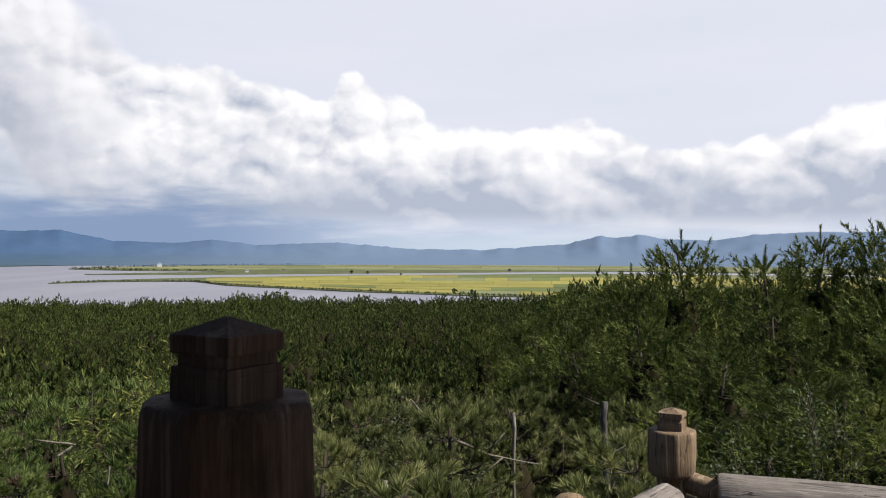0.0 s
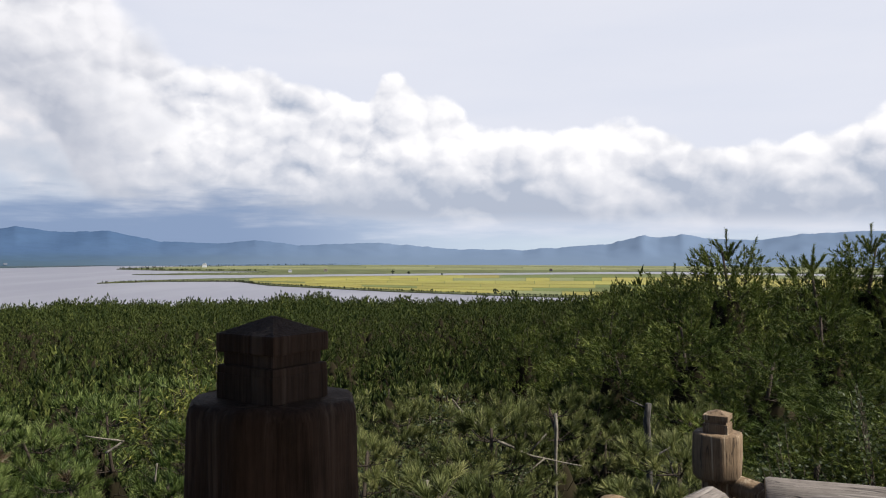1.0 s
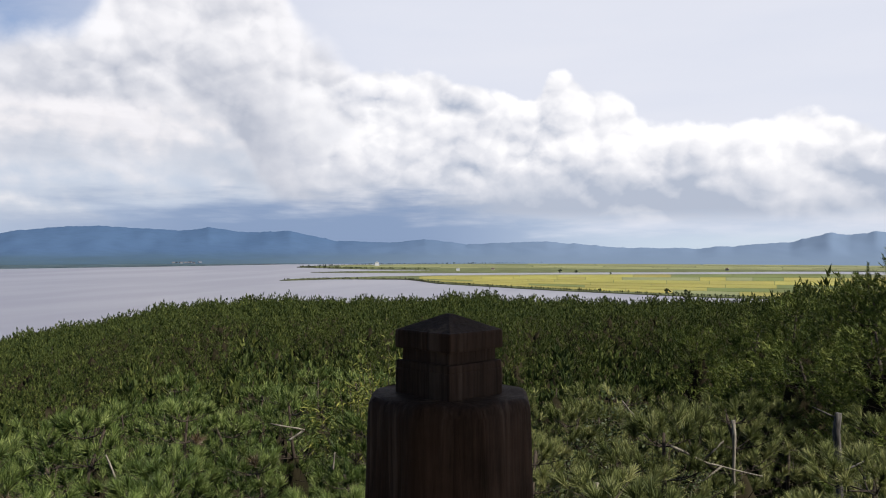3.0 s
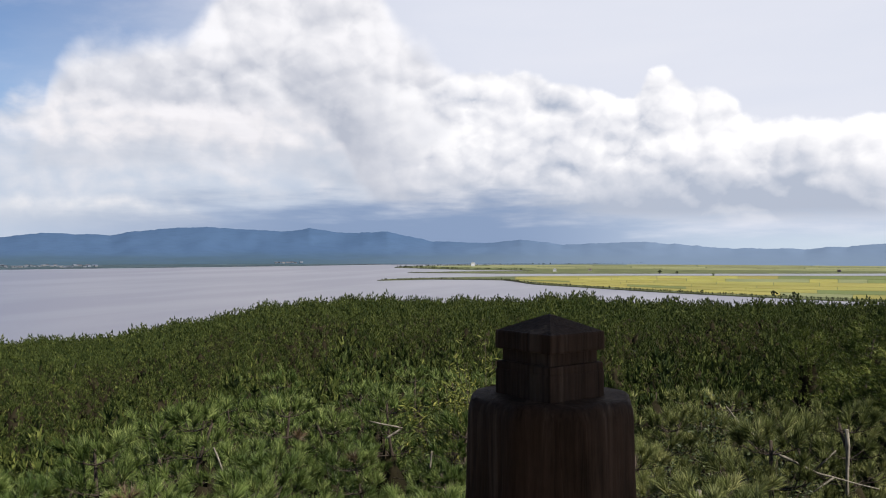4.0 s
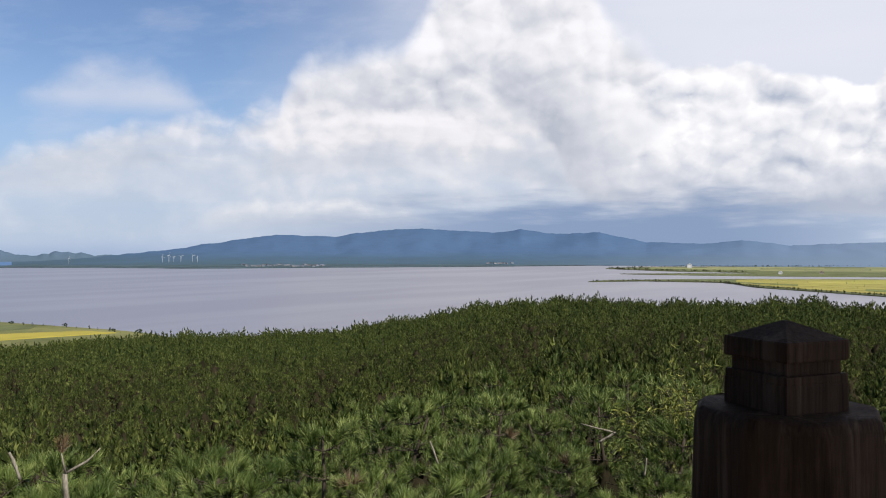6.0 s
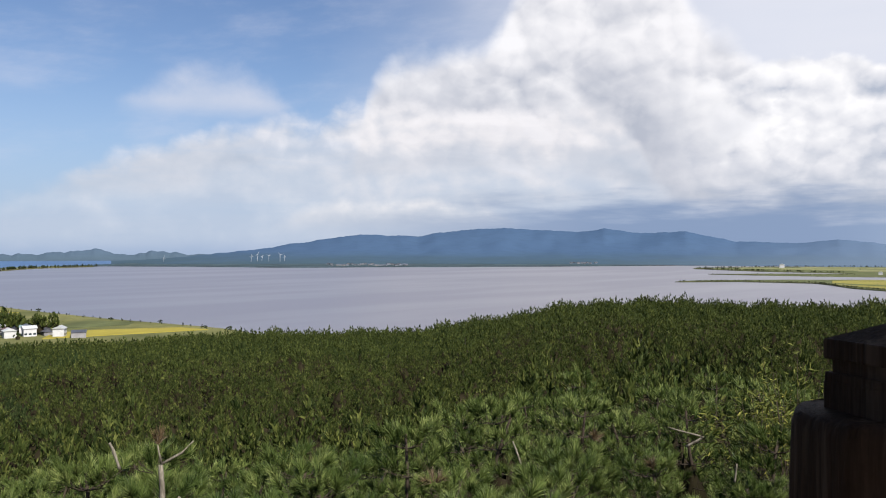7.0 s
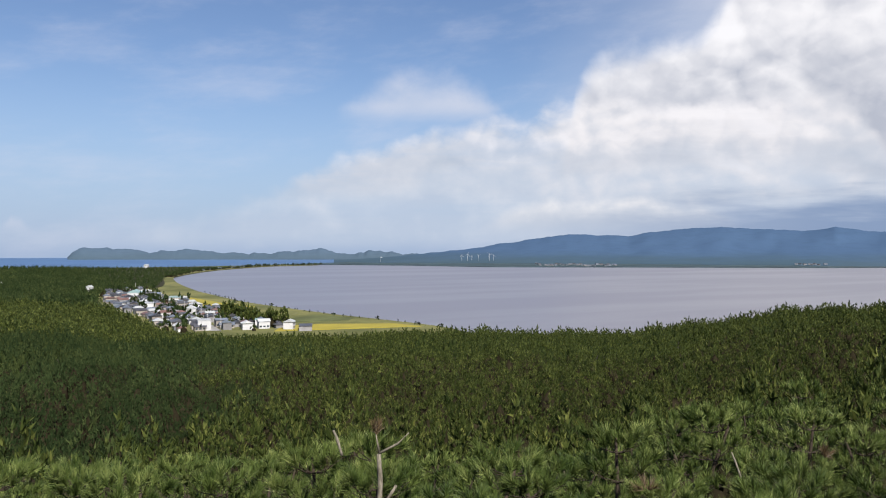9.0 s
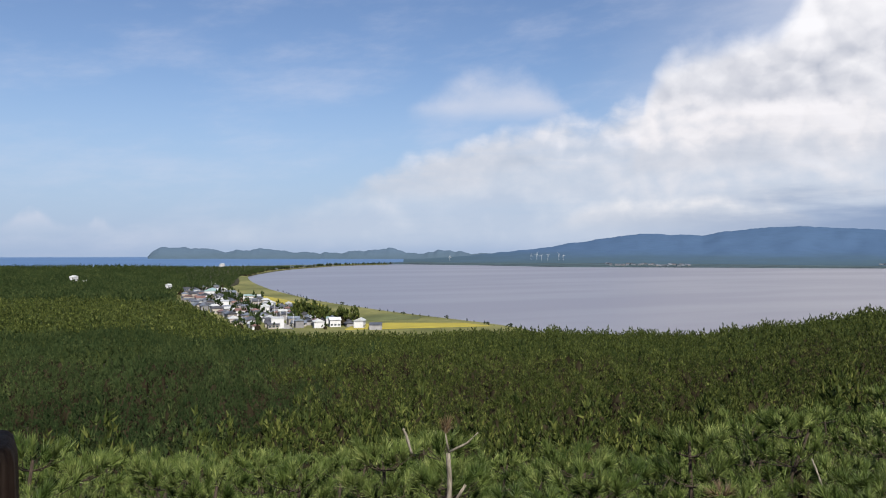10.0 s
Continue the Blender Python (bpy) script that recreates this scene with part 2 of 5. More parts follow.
def carved_wood(name, dark, mid, pale, streak, axis=2, rough=0.7, cracked=0.8, spec=0.25):
    """Log wood: grain along one axis, cracks, runs of pale weathering."""
    m, k = material(name)
    co = k.add("ShaderNodeTexCoord").outputs["Object"]
    s = [1.0, 1.0, 1.0]
    s[axis] = 0.05
    mp = k.add("ShaderNodeMapping")
    mp.inputs["Scale"].default_value = s
    k.put(mp.inputs[0], co)
    grain = k.noise(mp.outputs[0], 170, 6, 0.65, 0.4)
    runs = k.noise(mp.outputs[0], 38, 5, 0.6, 0.8)
    blot = k.noise(co, 13, 5, 0.6)
    crack = k.ramp(k.noise(mp.outputs[0], 26, 2, 0.5, 1.2), 0.485, 0.5)
    crack = k.math("MULTIPLY", crack, k.ramp(k.noise(mp.outputs[0], 26, 2, 0.5, 1.2), 0.515, 0.5))
    c = k.mix(k.ramp(k.math("ADD", k.math("MULTIPLY", grain, 0.55), k.math("MULTIPLY", blot, 0.45)), 0.3, 0.7), dark, mid)
    c = k.mix(k.math("MULTIPLY", k.ramp(runs, 0.54, 0.72), streak), c, pale)
    c = k.mix(k.ramp(blot, 0.52, 0.75, 0.0, 0.55), c, tuple(v * 0.5 for v in dark))
    c = k.mix(k.math("MULTIPLY", crack, cracked), c, tuple(v * 0.2 for v in dark))
    h = k.math("SUBTRACT", k.math("ADD", grain, k.math("MULTIPLY", runs, 0.6)), k.math("MULTIPLY", crack, 1.5 * cracked))
    finish(k, c, rough, bump=h, strength=0.6, distance=0.004, spec=spec)
    return m


POST_DARK = carved_wood("dark_brown_log", (0.027, 0.018, 0.012), (0.082, 0.050, 0.033), (0.210, 0.150, 0.108), 0.45, rough=0.65, cracked=0.12, spec=0.04)
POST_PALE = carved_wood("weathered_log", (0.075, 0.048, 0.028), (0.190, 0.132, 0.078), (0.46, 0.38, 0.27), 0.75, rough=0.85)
LOG_PALE = carved_wood("weathered_rail_log", (0.085, 0.072, 0.062), (0.185, 0.16, 0.14), (0.36, 0.33, 0.295), 0.7, axis=0, rough=0.85)
CUT_WOOD = carved_wood("cut_wood", (0.12, 0.078, 0.042), (0.20, 0.14, 0.08), (0.30, 0.23, 0.15), 0.5, rough=0.8)
BOARD = carved_wood("brown_boards", (0.07, 0.05, 0.035), (0.12, 0.085, 0.06), (0.18, 0.14, 0.11), 0.4, axis=1, rough=0.75)


def plain(name, color, vary, scale, rough=0.8, spec=0.3, bump=0.0, detail=5, random_vary=0.0, other=None):
    """A surface with variation at two scales, and from object to object."""
    m, k = material(name)
    p = place(k)
    a, b = k.noise(p, scale, detail, 0.6), k.noise(p, scale * 9, 4, 0.6)
    light = other or tuple(min(0.95, c * (1 + vary)) for c in color)
    dark = tuple(c * (1 - vary) for c in color)
    c = k.mix(k.ramp(a, 0.3, 0.7), dark, light)
    c = k.mix(k.ramp(b, 0.35, 0.75, 0.0, 0.4), c, tuple(v * 0.7 for v in dark))
    if random_vary:
        r = k.add("ShaderNodeObjectInfo").outputs["Random"]
        hs = k.add("ShaderNodeHueSaturation")
        k.put(hs.inputs["Value"], k.ramp(r, 0, 1, 1 - random_vary, 1 + random_vary, soft=False))
        k.put(hs.inputs["Hue"], k.ramp(k.math("FRACT", k.math("MULTIPLY", r, 7.3)), 0, 1, 0.5 - random_vary * 0.05, 0.5 + random_vary * 0.05, soft=False))
        k.put(hs.inputs["Color"], c)
        c = hs.outputs[0]
    finish(k, c, rough, bump=b if bump else None, strength=bump, distance=0.02, spec=spec)
    return m


SOIL = plain("needle_litter_soil", (0.026, 0.024, 0.013), 0.5, 0.8, 0.95, 0.1, 0.5)
MARSH = plain("marsh_grass", (0.105, 0.115, 0.042), 0.4, 0.012, 0.95, 0.1, other=(0.150, 0.145, 0.058))
# the blue-grey here is distance haze, painted into the shore's colour
SHORE_WOODED = plain("hazed_wooded_shore", (0.036, 0.056, 0.066), 0.35, 0.009, 0.95, 0.1)
RICE = plain("ripening_rice", (0.25, 0.215, 0.036), 0.14, 0.010, 0.9, 0.15, random_vary=0.12)
RICE_PLAIN = plain("yellowing_rice", (0.185, 0.168, 0.040), 0.18, 0.006, 0.9, 0.15, random_vary=0.12)
RICE_GREEN = plain("green_rice", (0.085, 0.100, 0.030), 0.18, 0.006, 0.9, 0.15, random_vary=0.2)
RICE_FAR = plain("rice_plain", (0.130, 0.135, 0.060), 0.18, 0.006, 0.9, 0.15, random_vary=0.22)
DYKE = plain("dyke_grass", (0.075, 0.085, 0.036), 0.3, 0.02, 0.95, 0.1)
REEDS = plain("dark_reeds", (0.030, 0.040, 0.020), 0.35, 0.03, 0.95, 0.1)
ASPHALT = plain("grey_road", (0.22, 0.215, 0.21), 0.15, 0.1, 0.9, 0.2)
WALL_WHITE = plain("white_render", (0.43, 0.43, 0.44), 0.08, 0.3, 0.8, random_vary=0.08)
WALL_GREY = plain("grey_siding", (0.17, 0.165, 0.17), 0.15, 0.3, 0.8, random_vary=0.25)
# blue of distance haze put into these three far colours; village shares two
WALL_FAR = plain("hazed_blue_grey_siding", (0.135, 0.150, 0.175), 0.15, 0.3, 0.8, random_vary=0.25)
ROOF_SLATE = plain("hazed_slate_blue_roof", (0.095, 0.110, 0.140), 0.2, 0.3, 0.7, 0.2, random_vary=0.2)
METAL_FAR = plain("hazed_pale_grey_tower", (0.36, 0.385, 0.42), 0.06, 0.3, 0.6, 0.2)
WALL_CREAM = plain("cream_siding", (0.25, 0.225, 0.20), 0.12, 0.3, 0.8, random_vary=0.2)
ROOF_DARK = plain("dark_grey_roof", (0.045, 0.046, 0.055), 0.25, 0.3, 0.5, 0.4, random_vary=0.3)
ROOF_TEAL = plain("teal_sheet_roof", (0.17, 0.25, 0.25), 0.15, 0.3, 0.45, 0.4, random_vary=0.15)
ROOF_RED = plain("red_brown_roof", (0.12, 0.07, 0.06), 0.2, 0.3, 0.55, 0.4, random_vary=0.2)
ROOF_PALE = plain("pale_sheet_roof", (0.34, 0.35, 0.36), 0.1, 0.3, 0.45, 0.4, random_vary=0.15)
PANE = plain("dark_window_glass", (0.035, 0.045, 0.055), 0.3, 0.5, 0.12, 0.6)
POLE_GREY = plain("grey_concrete_pole", (0.42, 0.41, 0.40), 0.1, 0.2, 0.8)


# distance haze is painted into the blue of these slopes
def make_mountain(name, low, high, crest):
    m, k = material(name)
    p = place(k)
    sep = k.add("ShaderNodeSeparateXYZ")
    k.put(sep.inputs[0], p)
    a = k.noise(p, 0.004, 6, 0.62)
    b = k.noise(p, 0.02, 4, 0.6)
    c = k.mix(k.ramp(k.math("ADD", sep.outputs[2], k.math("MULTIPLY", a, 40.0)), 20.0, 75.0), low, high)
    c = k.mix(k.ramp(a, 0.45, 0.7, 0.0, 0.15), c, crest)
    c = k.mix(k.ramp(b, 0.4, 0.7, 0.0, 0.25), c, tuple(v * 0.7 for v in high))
    # paler rain haze mixed into the colour towards +x
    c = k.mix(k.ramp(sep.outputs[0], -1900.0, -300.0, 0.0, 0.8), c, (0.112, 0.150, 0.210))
    finish(k, c, 0.95, spec=0.0)
    return m


MOUNTAIN = make_mountain("haze_blue_mountain", (0.042, 0.068, 0.090), (0.045, 0.078, 0.138), (0.054, 0.092, 0.155))
HILL_FAR = make_mountain("haze_blue_hills", (0.056, 0.084, 0.112), (0.060, 0.090, 0.130), (0.074, 0.104, 0.142))


def make_water():
    m, k = material("lake_water")
    p = place(k)
    mp = k.add("ShaderNodeMapping")
    mp.inputs["Rotation"].default_value = (0, 0, 0.5)
    mp.inputs["Scale"].default_value = (1.0, 0.22, 1.0)
    k.put(mp.inputs[0], p)
    calm = k.ramp(k.noise(mp.outputs[0], 0.004, 4, 0.6), 0.40, 0.66)
    ripple = k.noise(p, 0.55, 5, 0.6)
    c = k.mix(calm, (0.128, 0.126, 0.152), (0.142, 0.138, 0.160))
    b = k.add("ShaderNodeBsdfPrincipled")
    k.put(b.inputs["Base Color"], c)
    k.put(b.inputs["Roughness"], k.ramp(calm, 0, 1, 0.37, 0.33))
    b.inputs["IOR"].default_value = 1.33
    n = k.add("ShaderNodeBump")
    n.inputs["Strength"].default_value, n.inputs["Distance"].default_value = 0.2, 0.12
    k.put(n.inputs["Height"], ripple)
    k.put(b.inputs["Normal"], n.outputs[0])
    o = k.add("ShaderNodeOutputMaterial")
    k.put(o.inputs[0], b.outputs[0])
    return m


WATER = make_water()
SEA = plain("sea_water", (0.05, 0.10, 0.20), 0.12, 0.003, 0.45, 0.3)


# ---- mesh helpers ----
def mesh_from(name, verts, faces, mat, smooth=False, second=None, index=None):
    """A mesh from arrays of vertices and of triangles (or lists of faces)."""
    me = bpy.data.meshes.new(name)
    verts = np.asarray(verts, dtype=np.float32)
    if isinstance(faces, np.ndarray):
        n = len(faces)
        me.vertices.add(len(verts))
        me.vertices.foreach_set("co", verts.ravel())
        me.loops.add(n * 3)
        me.loops.foreach_set("vertex_index", faces.astype(np.int32).ravel())
        me.polygons.add(n)
        me.polygons.foreach_set("loop_start", np.arange(0, n * 3, 3, dtype=np.int32))
        me.update(calc_edges=True)
        me.validate()
    else:
        me.from_pydata([tuple(v) for v in verts], [], faces)
    if smooth:
        me.polygons.foreach_set("use_smooth", [True] * len(me.polygons))
    me.materials.append(mat)
    if second:
        me.materials.append(second)
        me.polygons.foreach_set("material_index", np.asarray(index, dtype=np.int32))
    return me


def part(name, bm, mat, parent=None, label="", smooth=False):
    """One mesh object out of a bmesh (or a ready mesh), under a thing or a part."""
    if isinstance(bm, bpy.types.Mesh):
        me = bm
    else:
        me = bpy.data.meshes.new(name)
        bmesh.ops.recalc_face_normals(bm, faces=bm.faces)
        if smooth:
            for f in bm.faces:
                f.smooth = True
        bm.to_mesh(me)
        bm.free()
        me.materials.append(mat)
    ob = new(name, me)
    if parent:
        ob.parent = parent
    if label:
        tagged(ob, label)
    return ob


def thing(name, m, label, category, group="", kind=""):
    ob = new(name)
    ob.matrix_world = m
    ob.empty_display_size = 0.2
    return tagged(ob, label, category, group, kind)


def box(bm, x0, y0, z0, x1, y1, z1, bevel=0.0):
    r = bmesh.ops.create_cube(bm, size=1.0)
    bmesh.ops.scale(bm, vec=(x1 - x0, y1 - y0, z1 - z0), verts=r["verts"])
    bmesh.ops.translate(bm, vec=((x0 + x1) / 2, (y0 + y1) / 2, (z0 + z1) / 2), verts=r["verts"])
    if bevel:
        edges = list({e for v in r["verts"] for e in v.link_edges})
        bmesh.ops.bevel(bm, geom=edges, offset=bevel, segments=2, affect="EDGES", profile=0.6)
    return bm


def tube(points, radii, sides=6, closed=True):
    """Vertices and triangles of a tapered tube along points."""
    P = [Vector(p) for p in points]
    V, F = [], []
    for i, p in enumerate(P):
        d = (P[min(i + 1, len(P) - 1)] - P[max(i - 1, 0)]).normalized()
        a = d.orthogonal().normalized()
        b = d.cross(a)
        for j in range(sides):
            t = 2 * math.pi * j / sides
            V.append(p + (a * math.cos(t) + b * math.sin(t)) * radii[i])
    for i in range(len(P) - 1):
        for j in range(sides):
            a, b = i * sides + j, i * sides + (j + 1) % sides
            c, d = a + sides, b + sides
            F += [(a, b, d), (a, d, c)]
    V += [P[0], P[-1]]
    for j in range(sides if closed else 0):
        F.append((len(V) - 2, (j + 1) % sides, j))
        o = (len(P) - 1) * sides
        F.append((len(V) - 1, o + j, o + (j + 1) % sides))
    return np.array([tuple(v) for v in V]), np.array(F)


def joined(pieces):
    V, F, n = [], [], 0
    for v, f in pieces:
        V.append(v)
        F.append(f + n)
        n += len(v)
    return np.concatenate(V), np.concatenate(F)


def needles(rng, bases, axes, lengths, n, needle, width, spread=(0.45, 0.95), start=0.1):
    """Needle brushes: n thin triangles along and round each shoot."""
    S = len(bases)
    bases, axes = np.repeat(bases, n, 0), np.repeat(axes, n, 0)
    L = np.repeat(np.asarray(lengths, float), n)
    u = rng.uniform(start, 1.0, S * n) ** 0.8
    q = rng.normal(size=(S * n, 3))
    q -= axes * (q * axes).sum(1, keepdims=True)
    q /= np.linalg.norm(q, axis=1, keepdims=True) + 1e-9
    a = rng.uniform(*spread, S * n)[:, None] * (1.25 - 0.55 * u[:, None])
    way = axes * np.cos(a) + q * np.sin(a)
    root = bases + axes * (u * L)[:, None]
    side = np.cross(way, rng.normal(size=(S * n, 3)))
    side /= np.linalg.norm(side, axis=1, keepdims=True) + 1e-9
    ln = needle * rng.uniform(0.7, 1.15, S * n)[:, None]
    V = np.stack([root - side * width / 2, root + side * width / 2, root + way * ln], 1).reshape(-1, 3)
    return V, np.arange(S * n * 3).reshape(-1, 3)


def polar(az, r, z=0.0):
    a = radians(az)
    return Vector((-math.sin(a) * r, math.cos(a) * r, z))


def smoothstep(x):
    x = np.clip(x, 0, 1)
    return x * x * (3 - 2 * x)


# ---- the hill, the plain, the lake ----
RINGS = [0, 1.6, 4, 8, 15, 30, 60, 100, 200, 330, 450, 560, 640, 1000, 1600, 2500, 2560, 5000]
# how far the ground lies under the eye, ring by ring, in four directions
DROPS = {
    "knoll": [1.6, 1.7, 3.0, 3.8, 4.8, 6.4, 8.0, 9.6, 14.2, 25, 40, 54, 62, 63, 63, 63, 63, 63],
    "ridge": [1.6, 1.7, 3.1, 4.3, 6.0, 9.0, 13.4, 16.0, 20.0, 24.2, 37, 52, 61, 63, 63, 63, 63, 63],
    "slope": [1.6, 1.7, 3.2, 4.6, 7.2, 11.4, 16.8, 21.4, 29.2, 38.0, 50, 59.2, 62, 63, 63, 63, 63, 63],
    "dell": [1.6, 1.7, 3.2, 4.6, 7.2, 11.4, 16.8, 21.4, 29.8, 40.9, 53.0, 60.4, 62, 63, 63, 63, 63, 63],
    "coast": [1.6, 1.7, 3.2, 4.6, 7.2, 11.4, 16.8, 21.4, 29.0, 37.0, 43.5, 48.5, 51, 56, 57.2, 58, 62, 63]}
AROUND = [(-180, "coast"), (-100, "knoll"), (-12, "knoll"), (1, "ridge"), (29, "ridge"), (45, "slope"), (57, "slope"), (63, "dell"), (75, "dell"), (83, "coast"), (180, "coast")]


def ground_drop(az, r):
    az, r = np.asarray(az, float), np.asarray(r, float)
    prof = np.stack([np.interp(r, RINGS, DROPS[k]) for _, k in AROUND])
    nodes = [a for a, _ in AROUND]
    out = np.zeros_like(r)
    for i in range(len(nodes) - 1):
        inside = (az >= nodes[i]) & (az <= nodes[i + 1])
        t = smoothstep((az - nodes[i]) / (nodes[i + 1] - nodes[i]))
        out = np.where(inside, prof[i] * (1 - t) + prof[i + 1] * t, out)
    roll = np.sin(az * 0.33 + 0.5) * np.sin(r * 0.021 + az * 0.11) + 0.6 * np.sin(r * 0.055 + az * 0.5)
    return out + roll * np.clip((r - 20) / 120, 0, 1) * np.clip((560 - r) / 260, 0, 1) * 0.9


def ground_z(az, r):
    return EYE_Z - ground_drop(az, r)


def build_ground():
    azs = np.linspace(-180, 180, 181)
    rs = np.concatenate([[0.0], np.geomspace(1.2, 4985, 110)])
    A, Rr = np.meshgrid(azs, rs, indexing="ij")
    Z = ground_z(A, Rr)
    X, Y = -np.sin(np.radians(A)) * Rr, np.cos(np.radians(A)) * Rr
    V = np.stack([X, Y, Z], -1).reshape(-1, 3)
    n = len(rs)
    i, j = np.meshgrid(np.arange(len(azs) - 1), np.arange(n - 1), indexing="ij")
    a = (i * n + j).ravel()
    F = np.concatenate([np.stack([a, a + 1, a + n + 1], 1), np.stack([a, a + n + 1, a + n], 1)])
    tagged(new("ground", mesh_from("ground", V, F, SOIL, True)), "brown needle-strewn soil of a wooded dune hill", "ground", kind="structure")


build_ground()


def disc(name, r0, r1, z, mat, label, category, az0=-180, az1=180, bay=False):
    n = 120
    V, F = [], []
    for i in range(n + 1):
        a = az0 + (az1 - az0) * i / n
        V += [polar(a, r0 if not bay else float(np.interp(a, [62, 68, 75], [3020, 2850, 2500])), z), polar(a, r1, z)]
        if i:
            F.append((2 * i - 2, 2 * i - 1, 2 * i + 1, 2 * i))
    return tagged(new(name, mesh_from(name, V, F, mat)), label, category, kind="structure")


disc("water", 300, 4990, LAKE, WATER, "calm grey lake under a cloudy sky, faintly rippled", "lake")
disc("water_sea", 2520, 4992, 0.35, SEA, "deep blue sea reaching the horizon", "sea", 62.0, 178, True)


def outline(points, wobble=0.006, steps=7, seed=1):
    """A shoreline through a few corners, with small bays."""
    out = []
    n = len(points)
    for i in range(n):
        p0, p1, p2, p3 = (polar(*points[(i + k) % n]) for k in (-1, 0, 1, 2))
        long = (p2 - p1).length
        for s in range(steps):
            t = s / steps
            q = p1.lerp(p2, t)
            if i < n:
                c = 0.5 * ((2 * p1) + (p2 - p0) * t + (2 * p0 - 5 * p1 + 4 * p2 - p3) * t * t + (3 * p1 - p0 - 3 * p2 + p3) * t ** 3)
                q = q.lerp(c, 0.5)
            q += q.normalized() * noise.noise(q * 0.012 + Vector((seed * 7.0, 0, 0))) * q.length * wobble
            out.append(q)
    return out


def slab(name, points, top, mat, label, category, wobble=0.006, steps=7, seed=1, parent=None, bank=1.5, bottom=-1.2):
    """Flat land with a sloping bank down into the water."""
    pts = outline(points, wobble, steps, seed)
    bm = bmesh.new()
    up = [bm.verts.new((p.x, p.y, top)) for p in pts]
    bm.faces.new(up)
    mid = sum(pts, Vector()) / len(pts)
    dn = []
    for p in pts:
        q = p + (p - mid).normalized() * bank
        dn.append(bm.verts.new((q.x, q.y, bottom)))
    for i in range(len(up)):
        j = (i + 1) % len(up)
        bm.faces.new((up[i], dn[i], dn[j], up[j]))
    ob = part(name, bm, mat, parent)
    return ob if parent else tagged(ob, label, category, kind="structure")


slab("ground_shore", [(52, 520), (54.9, 605), (57.7, 651), (63.5, 748), (68.9, 915), (72.0, 1159), (73.3, 1442), (73.5, 1718), (72.0, 2020), (70.5, 2273),
                      (67.4, 2682), (64, 2890), (66, 3000), (69, 2790), (73, 2620), (77, 2500), (78, 1500), (80.5, 1200), (80.5, 880), (76, 520)], 1.6, MARSH,
     "yellow-green marsh grass along a curved lake shore", "shore", 0.003)
slab("ground_wood", [(74.5, 1265), (74.1, 1700), (72.6, 2050), (70.2, 2400), (71.5, 2600), (77, 2470), (84, 2440), (84, 1260)], 2.2, SOIL,
     "dark shaded soil under a coastal pine wood", "woodland floor", 0.002, seed=2)
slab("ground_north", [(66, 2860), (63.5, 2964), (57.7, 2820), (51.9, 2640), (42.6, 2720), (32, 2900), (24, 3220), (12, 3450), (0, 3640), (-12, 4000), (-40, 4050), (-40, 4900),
                      (-10, 4900), (20, 4900), (50, 4900), (61, 3500), (66, 3020)], 2.0, SHORE_WOODED, "low wooded far shore with blue haze painted into its colour", "shore", 0.004, seed=3)
slab("ground_spit", [(25.5, 1560), (21.7, 1615), (16.9, 1585), (14.7, 1406), (11, 1292), (7.1, 1198), (3.3, 1135), (-3.8, 1062), (-12, 1050), (-36, 1000),
                     (-36, 2160), (-12, 2130), (0, 1960), (8, 1880), (14.7, 1800), (19, 1740), (24, 1640)], 1.3, DYKE, "flat farmland spit with grassy dykes", "farmland", 0.004, seed=5)
slab("ground_flats", [(24.3, 2634), (20, 2380), (15.2, 2295), (14.9, 2230), (19, 2170), (23.4, 2080), (20, 2030), (14.7, 2010), (6, 2085), (-2, 2190), (-12, 2400), (-36, 2430),
                      (-36, 3900), (-12, 3860), (0, 3480), (9, 3260), (19, 3020), (23.6, 2780)], 1.3, DYKE, "flat rice plain beyond a river channel", "farmland", 0.003, seed=8)


def polar_mesh(name, az0, az1, r0, r1, height, mat, na, nr):
    V, F = [], []
    for i in range(na + 1):
        a = az0 + (az1 - az0) * i / na
        for j in range(nr + 1):
            r = r0 + (r1 - r0) * j / nr
            V.append(polar(a, r, height(a, j / nr, r)))
    n = nr + 1
    for i in range(na):
        for j in range(nr):
            a = i * n + j
            F.append((a, a + 1, a + n + 1, a + n))
    return new(name, mesh_from(name, V, F, mat, True))


# heights of the crest line, in degrees over the eye's level, by direction
CREST = [(-40, 1.2), (-23.5, 1.22), (-20.4, 1.05), (-18.3, 0.72), (-15.1, 0.76), (-13.3, 1.1), (-11.8, 0.87), (-10.7, 0.99), (-8.4, 0.44), (-2.6, 0.02), (2.5, 0.1),
         (7.2, 0.5), (12.8, 0.32), (15.6, 0.65), (18, 0.42), (21.7, 0.54), (24.8, 1.2), (27.8, 1.09), (30.1, 1.42), (31.7, 1.17), (36.9, 1.46), (39.6, 1.36), (42.9, 0.9),
         (47, 1.0), (52, 0.26), (54.2, -0.1), (57, -0.3), (62, -0.5), (64, -0.7)]
CAPE = [(55, -0.45), (57.7, -0.38), (60, -0.2), (62, -0.4), (63.9, -0.1), (66.7, -0.27), (69, -0.43), (72.4, -0.14), (74, -0.25), (76, -0.2), (77.5, -0.08), (78.9, -0.02), (79.5, -0.25), (79.9, -0.7)]


